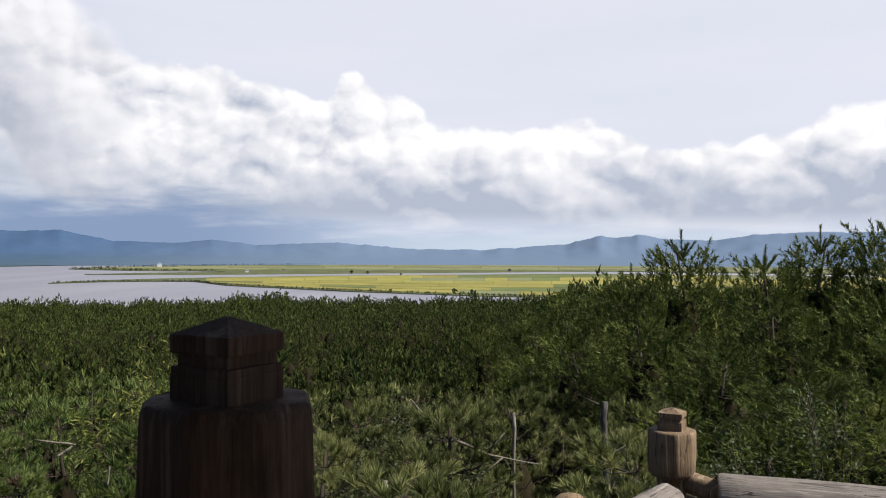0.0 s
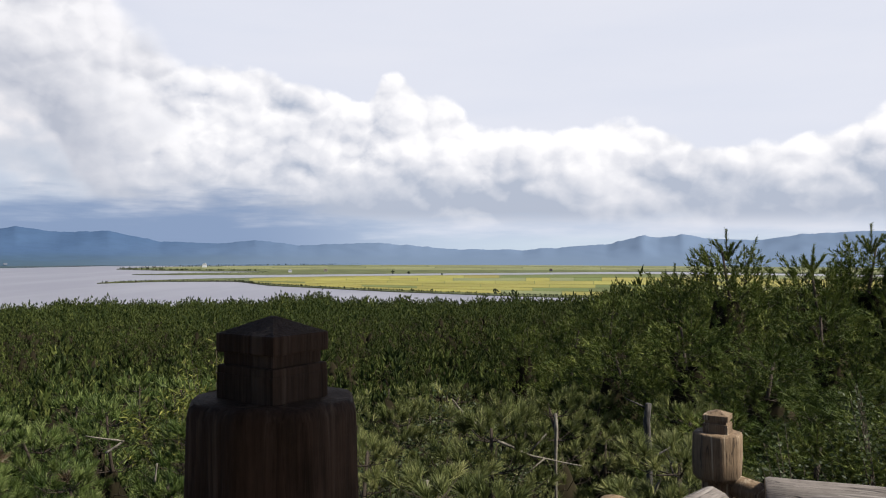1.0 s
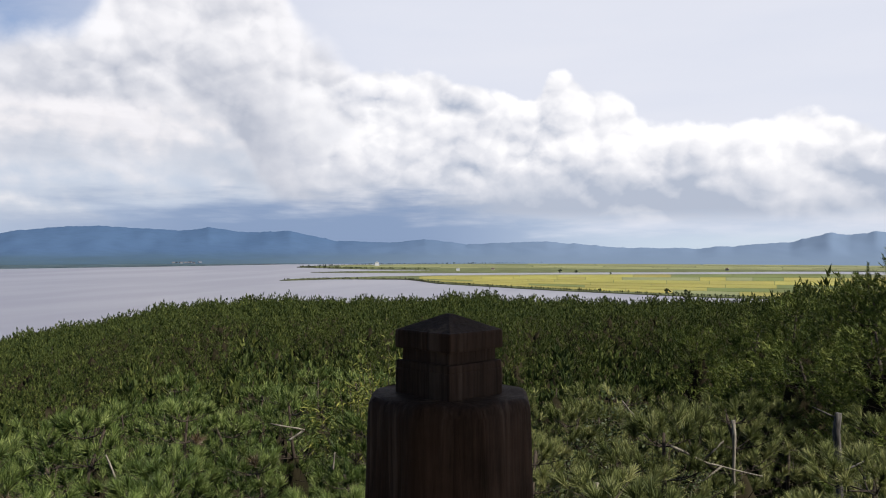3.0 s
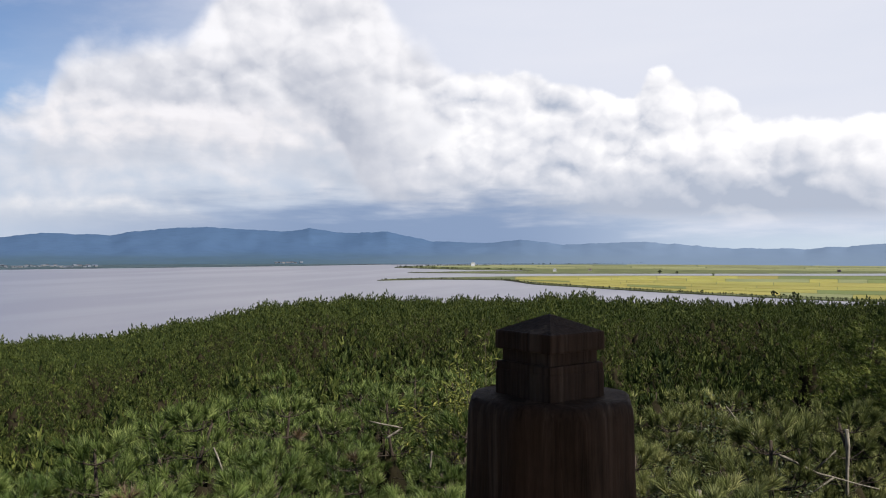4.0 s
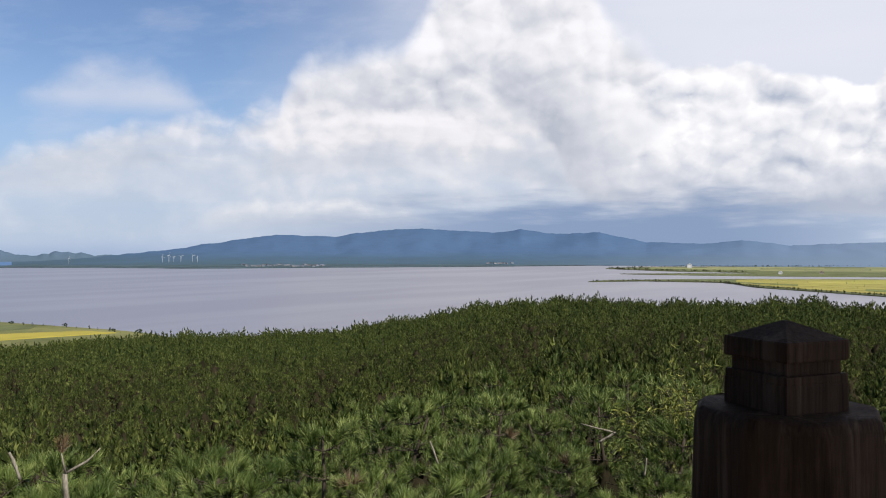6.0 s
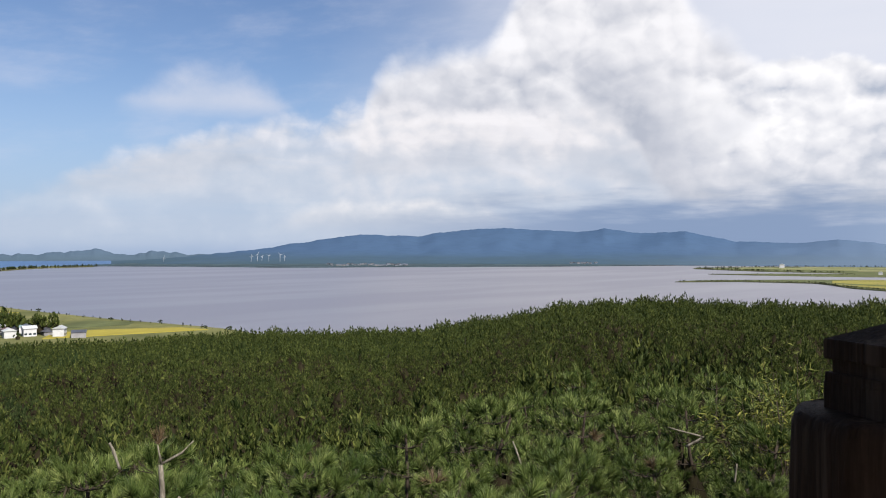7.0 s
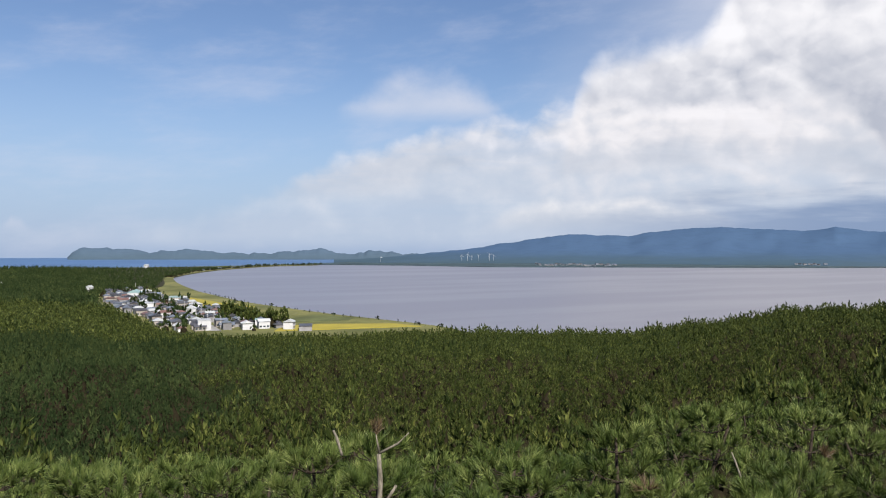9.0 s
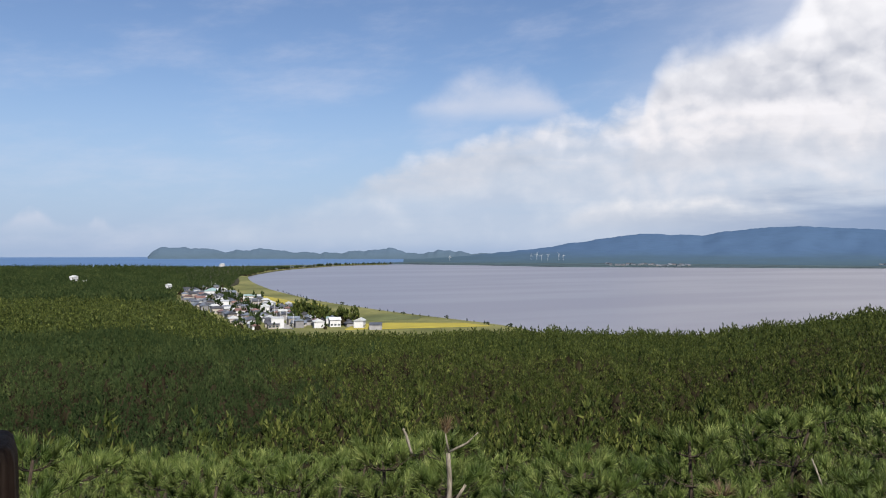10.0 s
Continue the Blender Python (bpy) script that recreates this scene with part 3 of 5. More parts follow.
def crest_height(table, a, r, ridge=1.0):
    e = np.interp(a, [p[0] for p in table], [p[1] for p in table])
    near = 1.0 if table is CAPE else ridge
    e += (0.07 if table is CREST else 0.16) * noise.noise(Vector((a * 0.9, 3.1, 0)))
    e += near * ((0.05 if table is CREST else 0.09) * noise.noise(Vector((a * 2.7, 9.1, 0))) + 0.025 * noise.noise(Vector((a * 7.0, 1.1, 0))))
    return EYE_Z + r * math.tan(radians(e))


def mountain_height(a, t, r):
    rise = smoothstep((r - 3300) / 1400.0) ** 1.25 if r < 4700 else 1.0 - 0.4 * (r - 4700) / 280
    top = crest_height(CREST, a, 4700, float(max(0.0, rise)) ** 8)
    spur = noise.noise(Vector((a * 0.55 + r * 0.002, r * 0.0022, 1.7))) + 0.5 * noise.noise(Vector((a * 0.9 - r * 0.003, r * 0.005, 4.7)))
    rise = float(rise) * float(smoothstep((63.0 - a) / 9.0)) if a > 54 else float(rise)
    foot = float(smoothstep((63.0 - a) / 6.0)) * 12.0 * float(smoothstep((r - 3150) / 350.0))
    return 0.5 + foot + (top - 14) * float(rise) * (1 + 0.30 * spur * float(1 - rise))


def cape_height(a, t, r):
    top = crest_height(CAPE, a, 4600)
    rise = float(smoothstep((r - 4250) / 350.0)) if r < 4600 else 1.0 - 0.3 * (r - 4600) / 350
    return -1.0 + (top + 1) * rise * (1 + 0.25 * noise.noise(Vector((a * 0.8, r * 0.003, 7.0))) * (1 - rise))


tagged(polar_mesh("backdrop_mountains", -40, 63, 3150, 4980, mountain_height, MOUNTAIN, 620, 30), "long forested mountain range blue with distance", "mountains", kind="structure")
tagged(polar_mesh("backdrop_cape", 54.5, 79.9, 4250, 4950, cape_height, HILL_FAR, 260, 12), "hills of a headland over the sea, pale blue with painted haze", "hills", kind="structure")


# ---- pine wood ----
def mid_tree(rng, height, radius, boughs, tufts, per, needle, width, core, wide=0.66, peak=0.80):
    """A young pine of several rounded boughs, each with star-shaped tufts, over a core coloured dark as inner shade."""
    bases, axes = [], []
    for i in range(boughs):
        u = math.sqrt(i / boughs) * rng.uniform(0.85, 1.1)
        g = i * 2.39996 + rng.uniform(-0.5, 0.5)
        c = np.array([math.cos(g) * u * radius * 0.82, math.sin(g) * u * radius * 0.82, height * (1.0 - 0.46 * u ** 1.5) * rng.uniform(0.86, 1.04)])
        if i == 0:
            c[2] = height * rng.uniform(0.98, 1.06)
        br = radius * rng.uniform(0.26, 0.40) * (0.6 if i == 0 else 1.0)
        for j in range(tufts):
            d = rng.normal(size=3) + np.array([math.cos(g) * u, math.sin(g) * u, 0.9])
            d /= np.linalg.norm(d)
            if j == 0:
                d = np.array([0.0, 0.0, 1.0])
            bases.append(c + d * br * np.array([1, 1, 1.5 if i == 0 else 1.0]) * (rng.uniform(0.6, 1.1) if j else 1.3))
            axes.append(d * 0.45 + np.array([0, 0, 0.9]))
    B, X = np.array(bases), np.array(axes)
    X /= np.linalg.norm(X, axis=1, keepdims=True)
    V, F = needles(rng, B - X * needle * 0.3, X, np.full(len(B), needle * 0.5), per, needle, width, (0.12, 0.85), 0.0)
    t = np.linspace(0, 2 * np.pi, core, endpoint=False)
    rings = []
    for z, w in ((0.20, 1.0), (0.52, 0.86)):
        k = radius * wide * w * rng.uniform(0.75, 1.15, core)
        rings.append(np.stack([np.cos(t) * k, np.sin(t) * k, height * z * rng.uniform(0.85, 1.12, core)], 1))
    CV = np.concatenate([*rings, [[0, 0, height * peak]]])
    CF = []
    for i in range(core):
        j = (i + 1) % core
        CF += [(i, j, core + j), (i, core + j, core + i), (core + i, core + j, 2 * core)]
    return (*joined([(V, F), (CV, np.array(CF))]), len(CF))


def scatter(rng, az0, az1, r0, r1, spacing):
    """Jittered places in a ring sector, each spacing apart."""
    out_a, out_r = [], []
    r = r0
    while r < r1:
        s = spacing(r)
        n = max(1, int(radians(az1 - az0) * r / s))
        a = az0 + (az1 - az0) * (np.arange(n) + rng.uniform(0, 1)) / n + rng.uniform(-0.36, 0.36, n) * np.degrees(s / r)
        out_a.append(a)
        out_r.append(r + rng.uniform(-0.4, 0.4, n) * s)
        r += s * 0.92
    return np.concatenate(out_a), np.concatenate(out_r)


def plant(rng, templates, az, r, z, size, name, mat, label, inner=None):
    """All trees of one belt, joined into one object."""
    pick = rng.integers(0, len(templates), len(az))
    Vs, Fs, Ms, n = [], [], [], 0
    for t, (V, F, core) in enumerate(templates):
        idx = np.nonzero(pick == t)[0]
        if not len(idx):
            continue
        g = rng.uniform(0, 2 * np.pi, len(idx))
        c, s = np.cos(g), np.sin(g)
        sz = size[idx]
        x = (V[None, :, 0] * c[:, None] - V[None, :, 1] * s[:, None]) * sz[:, None]
        y = (V[None, :, 0] * s[:, None] + V[None, :, 1] * c[:, None]) * sz[:, None]
        zz = V[None, :, 2] * sz[:, None] * rng.uniform(0.9, 1.12, len(idx))[:, None]
        a = np.radians(az[idx])
        P = np.stack([x - (np.sin(a) * r[idx])[:, None], y + (np.cos(a) * r[idx])[:, None], zz + z[idx][:, None]], -1)
        Vs.append(P.reshape(-1, 3))
        k = np.arange(len(idx))[:, None, None] * len(V)
        Fs.append((F[None] + k).reshape(-1, 3) + n)
        Ms.append(np.tile(np.arange(len(F)) >= len(F) - core, len(idx)))
        n += len(idx) * len(V)
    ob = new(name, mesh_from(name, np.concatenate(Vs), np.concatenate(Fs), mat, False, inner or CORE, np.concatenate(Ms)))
    return tagged(ob, label, "woodland", kind="stuff")


def lowland(az, r):
    """Where the village and the lake shore lie, with no wood on it."""
    edge = np.interp(r, [400, 440, 530, 868, 1150, 1250, 1700, 2100, 2500], [56, 69, 73.3, 78.3, 78.0, 74.6, 74.0, 72.4, 69.8])
    return (az < edge) & (r > 400)


def belts():
    rng = np.random.default_rng(11)
    left, right = 93.0, -31.0
    A = [mid_tree(rng, 4.3, 1.35, 9, 5, 5, 0.33, 0.105, 7) for _ in range(7)]
    B = [mid_tree(rng, 4.3, 1.40, 7, 4, 3, 0.46, 0.18, 5, 0.7, 0.80) for _ in range(6)]
    C = [mid_tree(rng, 4.5, 1.50, 5, 2, 3, 0.72, 0.34, 4, 0.72, 0.84) for _ in range(6)]
    D = [mid_tree(rng, 5.0, 2.3, 4, 2, 2, 1.3, 0.9, 4, 0.75, 0.86) for _ in range(6)]
    patch = lambda az, r: 0.9 + 0.13 * np.sin(az * 0.9 + r * 0.03) + 0.1 * np.sin(az * 2.3 - r * 0.017)
    for name, T, r0, r1, gap in (("pine_wood_near", A, 37, 120, 2.5), ("pine_wood_middle", B, 120, 210, 2.7), ("pine_wood_crest", C, 210, 395, 3.3)):
        az, r = scatter(rng, right, left, r0, r1, lambda q: gap)
        keep = ~lowland(az, r) & (rng.uniform(size=len(az)) > 0.06)
        az, r = az[keep], r[keep]
        size = patch(az, r) * rng.uniform(0.68, 1.22, len(az))
        # pines left of a wavy line take the darker foliage colour
        dark_stand = az > 70 + 4 * np.sin(r * 0.05) + 3 * np.sin(r * 0.017 + 1.0)
        for stand, mat, label in ((~dark_stand, WOODS, "dense young coastal pine wood on a dune hill"), (dark_stand, WOODS_FAR, "darker stand of coastal pines on a dune slope")):
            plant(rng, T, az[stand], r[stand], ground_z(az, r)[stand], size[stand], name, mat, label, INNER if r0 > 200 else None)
    az, r = scatter(rng, 40, left, 395, 2500, lambda q: max(3.4, q * (0.0078 if q < 1200 else 0.0062)))
    keep = ~lowland(az, r)
    az, r = az[keep], r[keep]
    size = np.clip(r * 0.0085 / 3.6, 0.8, 1.9) ** 0.55 * rng.uniform(0.75, 1.15, len(az))
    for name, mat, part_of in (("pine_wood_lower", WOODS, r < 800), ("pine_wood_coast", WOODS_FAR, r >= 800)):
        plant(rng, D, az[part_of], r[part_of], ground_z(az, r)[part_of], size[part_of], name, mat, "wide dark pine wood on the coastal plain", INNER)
    return A


def trunk_mesh(height, r0, rng, limbs=()):
    pts = [(rng.normal() * 0.02 * i, rng.normal() * 0.02 * i, height * i / 5) for i in range(6)]
    return joined([tube(pts, [r0 * (1 - 0.16 * i) for i in range(6)], 7), *limbs])


def single_pines(templates):
    """The front row of the wood, tree by tree."""
    rng = np.random.default_rng(23)
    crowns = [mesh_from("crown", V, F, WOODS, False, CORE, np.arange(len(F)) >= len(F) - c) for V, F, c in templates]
    trunks = [mesh_from("trunk", *trunk_mesh(3.6, 0.09, rng), BARK) for _ in range(2)]
    az, r = scatter(rng, -12, 93, 28, 37, lambda q: 2.15)
    for i, (a, q) in enumerate(zip(az, r)):
        z = float(ground_z(a, q))
        if noise.noise(Vector((a * 0.35, q * 0.2, 3.0))) > 0.22:
            continue
        t = thing("pine_tree", pose(*polar(a, q, z), 0, 0, rng.uniform(0, 360)), "young dark green pine in a dense coastal wood", "pine tree", "front pines of the wood")
        t.scale = [rng.uniform(0.78, 1.18)] * 3
        part("trunk", trunks[i % 2], None, t)
        part("crown", crowns[i % len(crowns)], None, t)


# ---- pines close by ----
def near_pine(seed, height, radius, levels, per_level, shoots_per, n, needle, width, shoot, low=0.2, twiggy=True, spread=(0.12, 0.95), start=0.0, tip=0.30):
    """Trunk with limbs, and needle brushes at the ends of upturned branches."""
    rng = np.random.default_rng(seed)
    limbs, bases, axes, lens = [], [], [], []
    for i in range(levels):
        f = low + (0.95 - low) * i / (levels - 1)
        reach = radius * max(tip, (1.0 - (f - low) / (1.04 - low)) ** 0.6)
        for j in range(per_level):
            g = 2 * math.pi * (j + rng.uniform(-0.3, 0.3)) / per_level + i * 0.9
            L = max(0.18, reach * rng.uniform(0.75, 1.12))
            out = Vector((math.cos(g), math.sin(g), 0))
            p0 = Vector((0, 0, height * f))
            p1 = p0 + out * L * 0.5 + Vector((0, 0, L * 0.10))
            p2 = p0 + out * L + Vector((0, 0, L * rng.uniform(0.32, 0.5)))
            limbs.append(tube([p0, p1, p2], [0.009, 0.006, 0.003], 3, False))
            k = max(3, int(shoots_per * L / radius + 1))
            for s in range(k):
                t = 0.2 + 0.8 * (s + rng.uniform(0.2, 1.0)) / k
                q = p0.lerp(p1, min(1, t * 2)) if t < 0.5 else p1.lerp(p2, t * 2 - 1)
                side = Vector((-out.y, out.x, 0)) * rng.uniform(-1, 1)
                ax = (out * 0.45 + side * 0.75 * (1 - 0.5 * t) + Vector((0, 0, rng.uniform(0.55, 1.1)))).normalized()
                sl = shoot * rng.uniform(0.7, 1.35)
                if s < k - 1:
                    q2 = q + ax * rng.uniform(0.04, 0.20)
                    if twiggy:
                        limbs.append(tube([q, q2], [0.005, 0.003], 3, False))
                    q = q2
                bases.append(q)
                axes.append(ax)
                lens.append(sl)
    bases.append(Vector((0, 0, height * 0.97)))
    axes.append(Vector((0, 0, 1)))
    lens.append(shoot * 2.4)
    B, X = np.array([tuple(b) for b in bases]), np.array([tuple(a) for a in axes])
    # dark core: the crown's inner shade put into its colour
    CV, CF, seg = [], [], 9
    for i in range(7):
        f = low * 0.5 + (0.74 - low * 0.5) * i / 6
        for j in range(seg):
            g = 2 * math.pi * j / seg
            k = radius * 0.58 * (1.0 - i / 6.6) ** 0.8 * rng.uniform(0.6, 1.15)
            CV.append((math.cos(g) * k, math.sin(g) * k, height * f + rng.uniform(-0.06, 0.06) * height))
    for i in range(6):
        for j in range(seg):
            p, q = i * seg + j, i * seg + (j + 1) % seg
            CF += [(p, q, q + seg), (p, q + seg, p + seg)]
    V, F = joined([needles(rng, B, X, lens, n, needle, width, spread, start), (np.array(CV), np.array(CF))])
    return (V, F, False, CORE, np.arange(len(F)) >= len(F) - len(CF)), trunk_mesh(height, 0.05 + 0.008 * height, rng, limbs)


def pine_from(crown, trunk, m, size, label, group=""):
    t = thing("pine_tree", m, label, "pine tree", group)
    t.scale = [size] * 3
    part("trunk", trunk, None, t)
    part("crown", crown, None, t)
    return t


# how high the close pines reach, in degrees under the eye's level, by direction
SKIRT = [(-40, -9), (-12, -9.5), (-4, -10.2), (4, -9.6), (12, -9.6), (18, -9.0), (24, -8.3), (30, -8.5), (36, -10.4), (44, -13.0), (52, -13.6), (60, -13.4), (70, -13.2), (80, -12.6), (92, -12.2)]


def close_pines():
    rng = np.random.default_rng(5)

    def pool(seed, count, *shape):
        out = []
        for i in range(count):
            cr, (tv, tf) = near_pine(seed + i, 3.0, 1.25, *shape)
            out.append((mesh_from("crown", cr[0], cr[1], NEEDLES, *cr[2:]), mesh_from("trunk", tv, tf, BARK)))
        return out

    kinds = pool(40, 5, 8, 6, 3, 104, 0.140, 0.0086, 0.085)
    middling = pool(50, 4, 8, 6, 3, 70, 0.150, 0.0115, 0.09)
    plainer = pool(60, 4, 8, 6, 5, 24, 0.16, 0.022, 0.09, 0.2, False)
    def dried(pairs):
        out = []
        for c, t in pairs:
            d = c.copy()
            d.materials[0] = NEEDLES_DRY
            out.append((d, t))
        return out

    tiers = [(p, dried(p)) for p in (kinds, middling, plainer)]
    rows = [(4.5, -17.2), (5.6, -15.4), (7.0, -13.8), (8.8, -12.2), (11.0, -10.8), (13.8, -9.8), (17.0, -9.0), (21.0, -8.6), (25.5, -8.4)]
    for i, (r, e) in enumerate(rows):
        a = (-15.0 if r < 10 else -9.0) + rng.uniform(0, 3)
        while a < 95:
            q = r * rng.uniform(0.92, 1.1)
            limit = float(np.interp(a, [p[0] for p in SKIRT], [p[1] for p in SKIRT]))
            el = min(e + (2.2 if a < 0 and r < 10 else 0.0), limit) + rng.uniform(-1.7, 1.0) * (1.0 if r < 15 else 0.6)
            if limit < -12.0 and r > 10:
                el = limit - rng.uniform(0.5, 1.4)
            top = EYE_Z + q * math.tan(radians(el))
            g = float(ground_z(a, q))
            tall = min(1.6, max(0.6, (top - g) / 3.15))
            size = min(1.2, max(0.8, tall * 0.95))
            dry = a < 13 + 4 * math.sin(q * 3.0)
            choice = tiers[0 if r < 8 else 1 if r < 15 else 2][int(dry)]
            c, t = choice[rng.integers(0, len(choice))]
            ob = pine_from(c, t, pose(*polar(a, q, g if tall > 0.6 else top - 3.15 * tall), rng.uniform(-4, 4), rng.uniform(-4, 4), rng.uniform(0, 360)), size,
                           "bushy young pine with long bright green needles on a slope", "close pines on the slope")
            ob.scale = (size, size, tall)
            a += math.degrees(1.75 * size / q) * rng.uniform(0.8, 1.15)


def full_pine(seed, height, radius, n, width):
    """A dense bushy pine: whorls of upswept limbs with brush shoots, and long candles round the leader."""
    rng = np.random.default_rng(seed)
    B, X, L, limbs = [], [], [], []
    whorls = 15
    for i in range(whorls):
        f = 0.08 + 0.84 * i / (whorls - 1)
        for j in range(6):
            g = 2 * math.pi * (j + rng.uniform(-0.35, 0.35)) / 6 + i * 0.7
            reach = max(0.34, radius * (1.04 - f) ** 0.56 * rng.uniform(0.72, 1.10))
            out, side = Vector((math.cos(g), math.sin(g), 0)), Vector((-math.sin(g), math.cos(g), 0))
            p0 = Vector((0, 0, height * f * 0.96))
            p1 = p0 + out * reach * 0.55 + Vector((0, 0, reach * 0.12))
            p2 = p0 + out * reach + Vector((0, 0, reach * rng.uniform(0.3, 0.5)))
            limbs.append(tube([p0, p1, p2], [0.022 * (1.1 - f), 0.014 * (1.1 - f), 0.005], 4, False))
            k = max(9, int(18 * reach / radius + 5))
            for s in range(k):
                t = 0.28 + 0.72 * (s + rng.uniform(0, 1)) / k
                q = p0.lerp(p1, t * 2) if t < 0.5 else p1.lerp(p2, t * 2 - 1)
                w = side * rng.uniform(-1, 1) * reach * 0.50 * (1.15 - t) + Vector((0, 0, rng.uniform(-0.10, 0.22) * radius * 0.5))
                a = (out * 0.5 + side * rng.uniform(-0.6, 0.6) + Vector((0, 0, rng.uniform(0.4, 1.1)))).normalized()
                if s % 3 == 0:
                    limbs.append(tube([q, q + w], [0.006, 0.004], 3, False))
                B.append(q + w)
                X.append(a)
                L.append(rng.uniform(0.16, 0.30))
    arr = lambda v: np.array([tuple(p) for p in v])
    sets = [needles(rng, arr(B), arr(X), L, n, 0.115, width, (0.35, 1.1), 0.0)]
    # long candles on the leader and on the upper limbs
    CB, CX, CL = [Vector((0, 0, height * 0.92))], [Vector((0, 0, 1))], [0.62]
    for i in range(6):
        g = i * 1.05 + rng.uniform(-0.2, 0.2)
        CB.append(Vector((0, 0, height * 0.92)))
        CX.append(Vector((math.cos(g) * 0.62, math.sin(g) * 0.62, 1)).normalized())
        CL.append(rng.uniform(0.36, 0.50))
    for i in range(26):
        f, g = rng.uniform(0.62, 0.90), rng.uniform(0, 6.28)
        reach = radius * (1.02 - f) ** 0.68 * rng.uniform(0.5, 1.0)
        CB.append(Vector((math.cos(g) * reach, math.sin(g) * reach, height * f * 0.96 + reach * 0.35)))
        CX.append(Vector((math.cos(g) * 0.25, math.sin(g) * 0.25, 1)).normalized())
        CL.append(rng.uniform(0.26, 0.42))
    sets.append(needles(rng, arr(CB), arr(CX), CL, 150, 0.090, 0.013, (0.45, 0.95), 0.0))
    limbs += [tube([b, b + a * l], [0.010, 0.005], 3, False) for b, a, l in zip(CB, CX, CL)]
    # core coloured near black in place of shade within the crown
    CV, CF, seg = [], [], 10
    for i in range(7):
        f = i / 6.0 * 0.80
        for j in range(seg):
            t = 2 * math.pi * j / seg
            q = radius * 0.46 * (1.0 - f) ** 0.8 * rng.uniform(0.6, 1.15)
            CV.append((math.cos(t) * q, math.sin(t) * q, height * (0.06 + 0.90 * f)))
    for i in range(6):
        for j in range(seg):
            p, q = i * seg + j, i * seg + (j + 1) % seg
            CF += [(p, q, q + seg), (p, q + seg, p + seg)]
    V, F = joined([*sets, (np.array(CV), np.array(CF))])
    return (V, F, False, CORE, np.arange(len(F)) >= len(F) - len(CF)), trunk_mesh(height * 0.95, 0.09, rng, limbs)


def big_pines():
    """The taller dark pines on the knoll."""
    rng = np.random.default_rng(9)
    kinds = []
    for s in range(5):
        cr, (tv, tf) = full_pine(70 + s, 6.0, 2.1, *((20, 0.020) if s < 3 else (30, 0.0135)))
        kinds.append((mesh_from("crown", cr[0], cr[1], NEEDLES_DARK, *cr[2:]), mesh_from("trunk", tv, tf, BARK)))
    spots = [(-16.4, 15.0, 1.7), (-12.6, 17.0, -0.6), (-20.3, 17.0, 0.7), (-24.6, 18.5, 1.9), (-28.2, 17.5, 2.9), (-32.0, 15.0, 3.4), (-22.5, 12.5, -2.2), (-27.0, 11.5, -1.6),
             (-9.4, 19.0, -2.2), (-6.0, 24.0, -3.6), (-14.0, 12.5, -3.6), (-9.0, 14.0, -5.0), (-31.0, 10.0, -3.0), (-18.4, 10.5, -5.0), (-24.6, 8.6, -6.5),
             (-5.8, 15.0, -6.4), (-16.4, 8.4, -9.4), (-20.8, 7.4, -10.0), (-28.6, 7.2, -7.5), (-3.2, 30.0, -4.4)]
    for i, (a, r, e) in enumerate(spots):
        top = EYE_Z + r * math.tan(radians(e))
        g = float(ground_z(a, r))
        tall = min(1.4, max(0.5, (top - g) / 6.25))
        size = min(1.3, max(0.85, tall * 1.12))
        c, t = kinds[i % 3] if r > 11 else kinds[3 + i % 2]
        ob = pine_from(c, t, pose(*polar(a, r, min(g, top - 6.25 * tall)), rng.uniform(-3, 3), rng.uniform(-3, 3), rng.uniform(0, 360)), size,
                       "tall dark green pine with upright candle shoots on a knoll", "tall pines on the knoll")
        ob.scale = (size, size, tall)


TEMPLATES = belts()
single_pines(TEMPLATES)
close_pines()
big_pines()


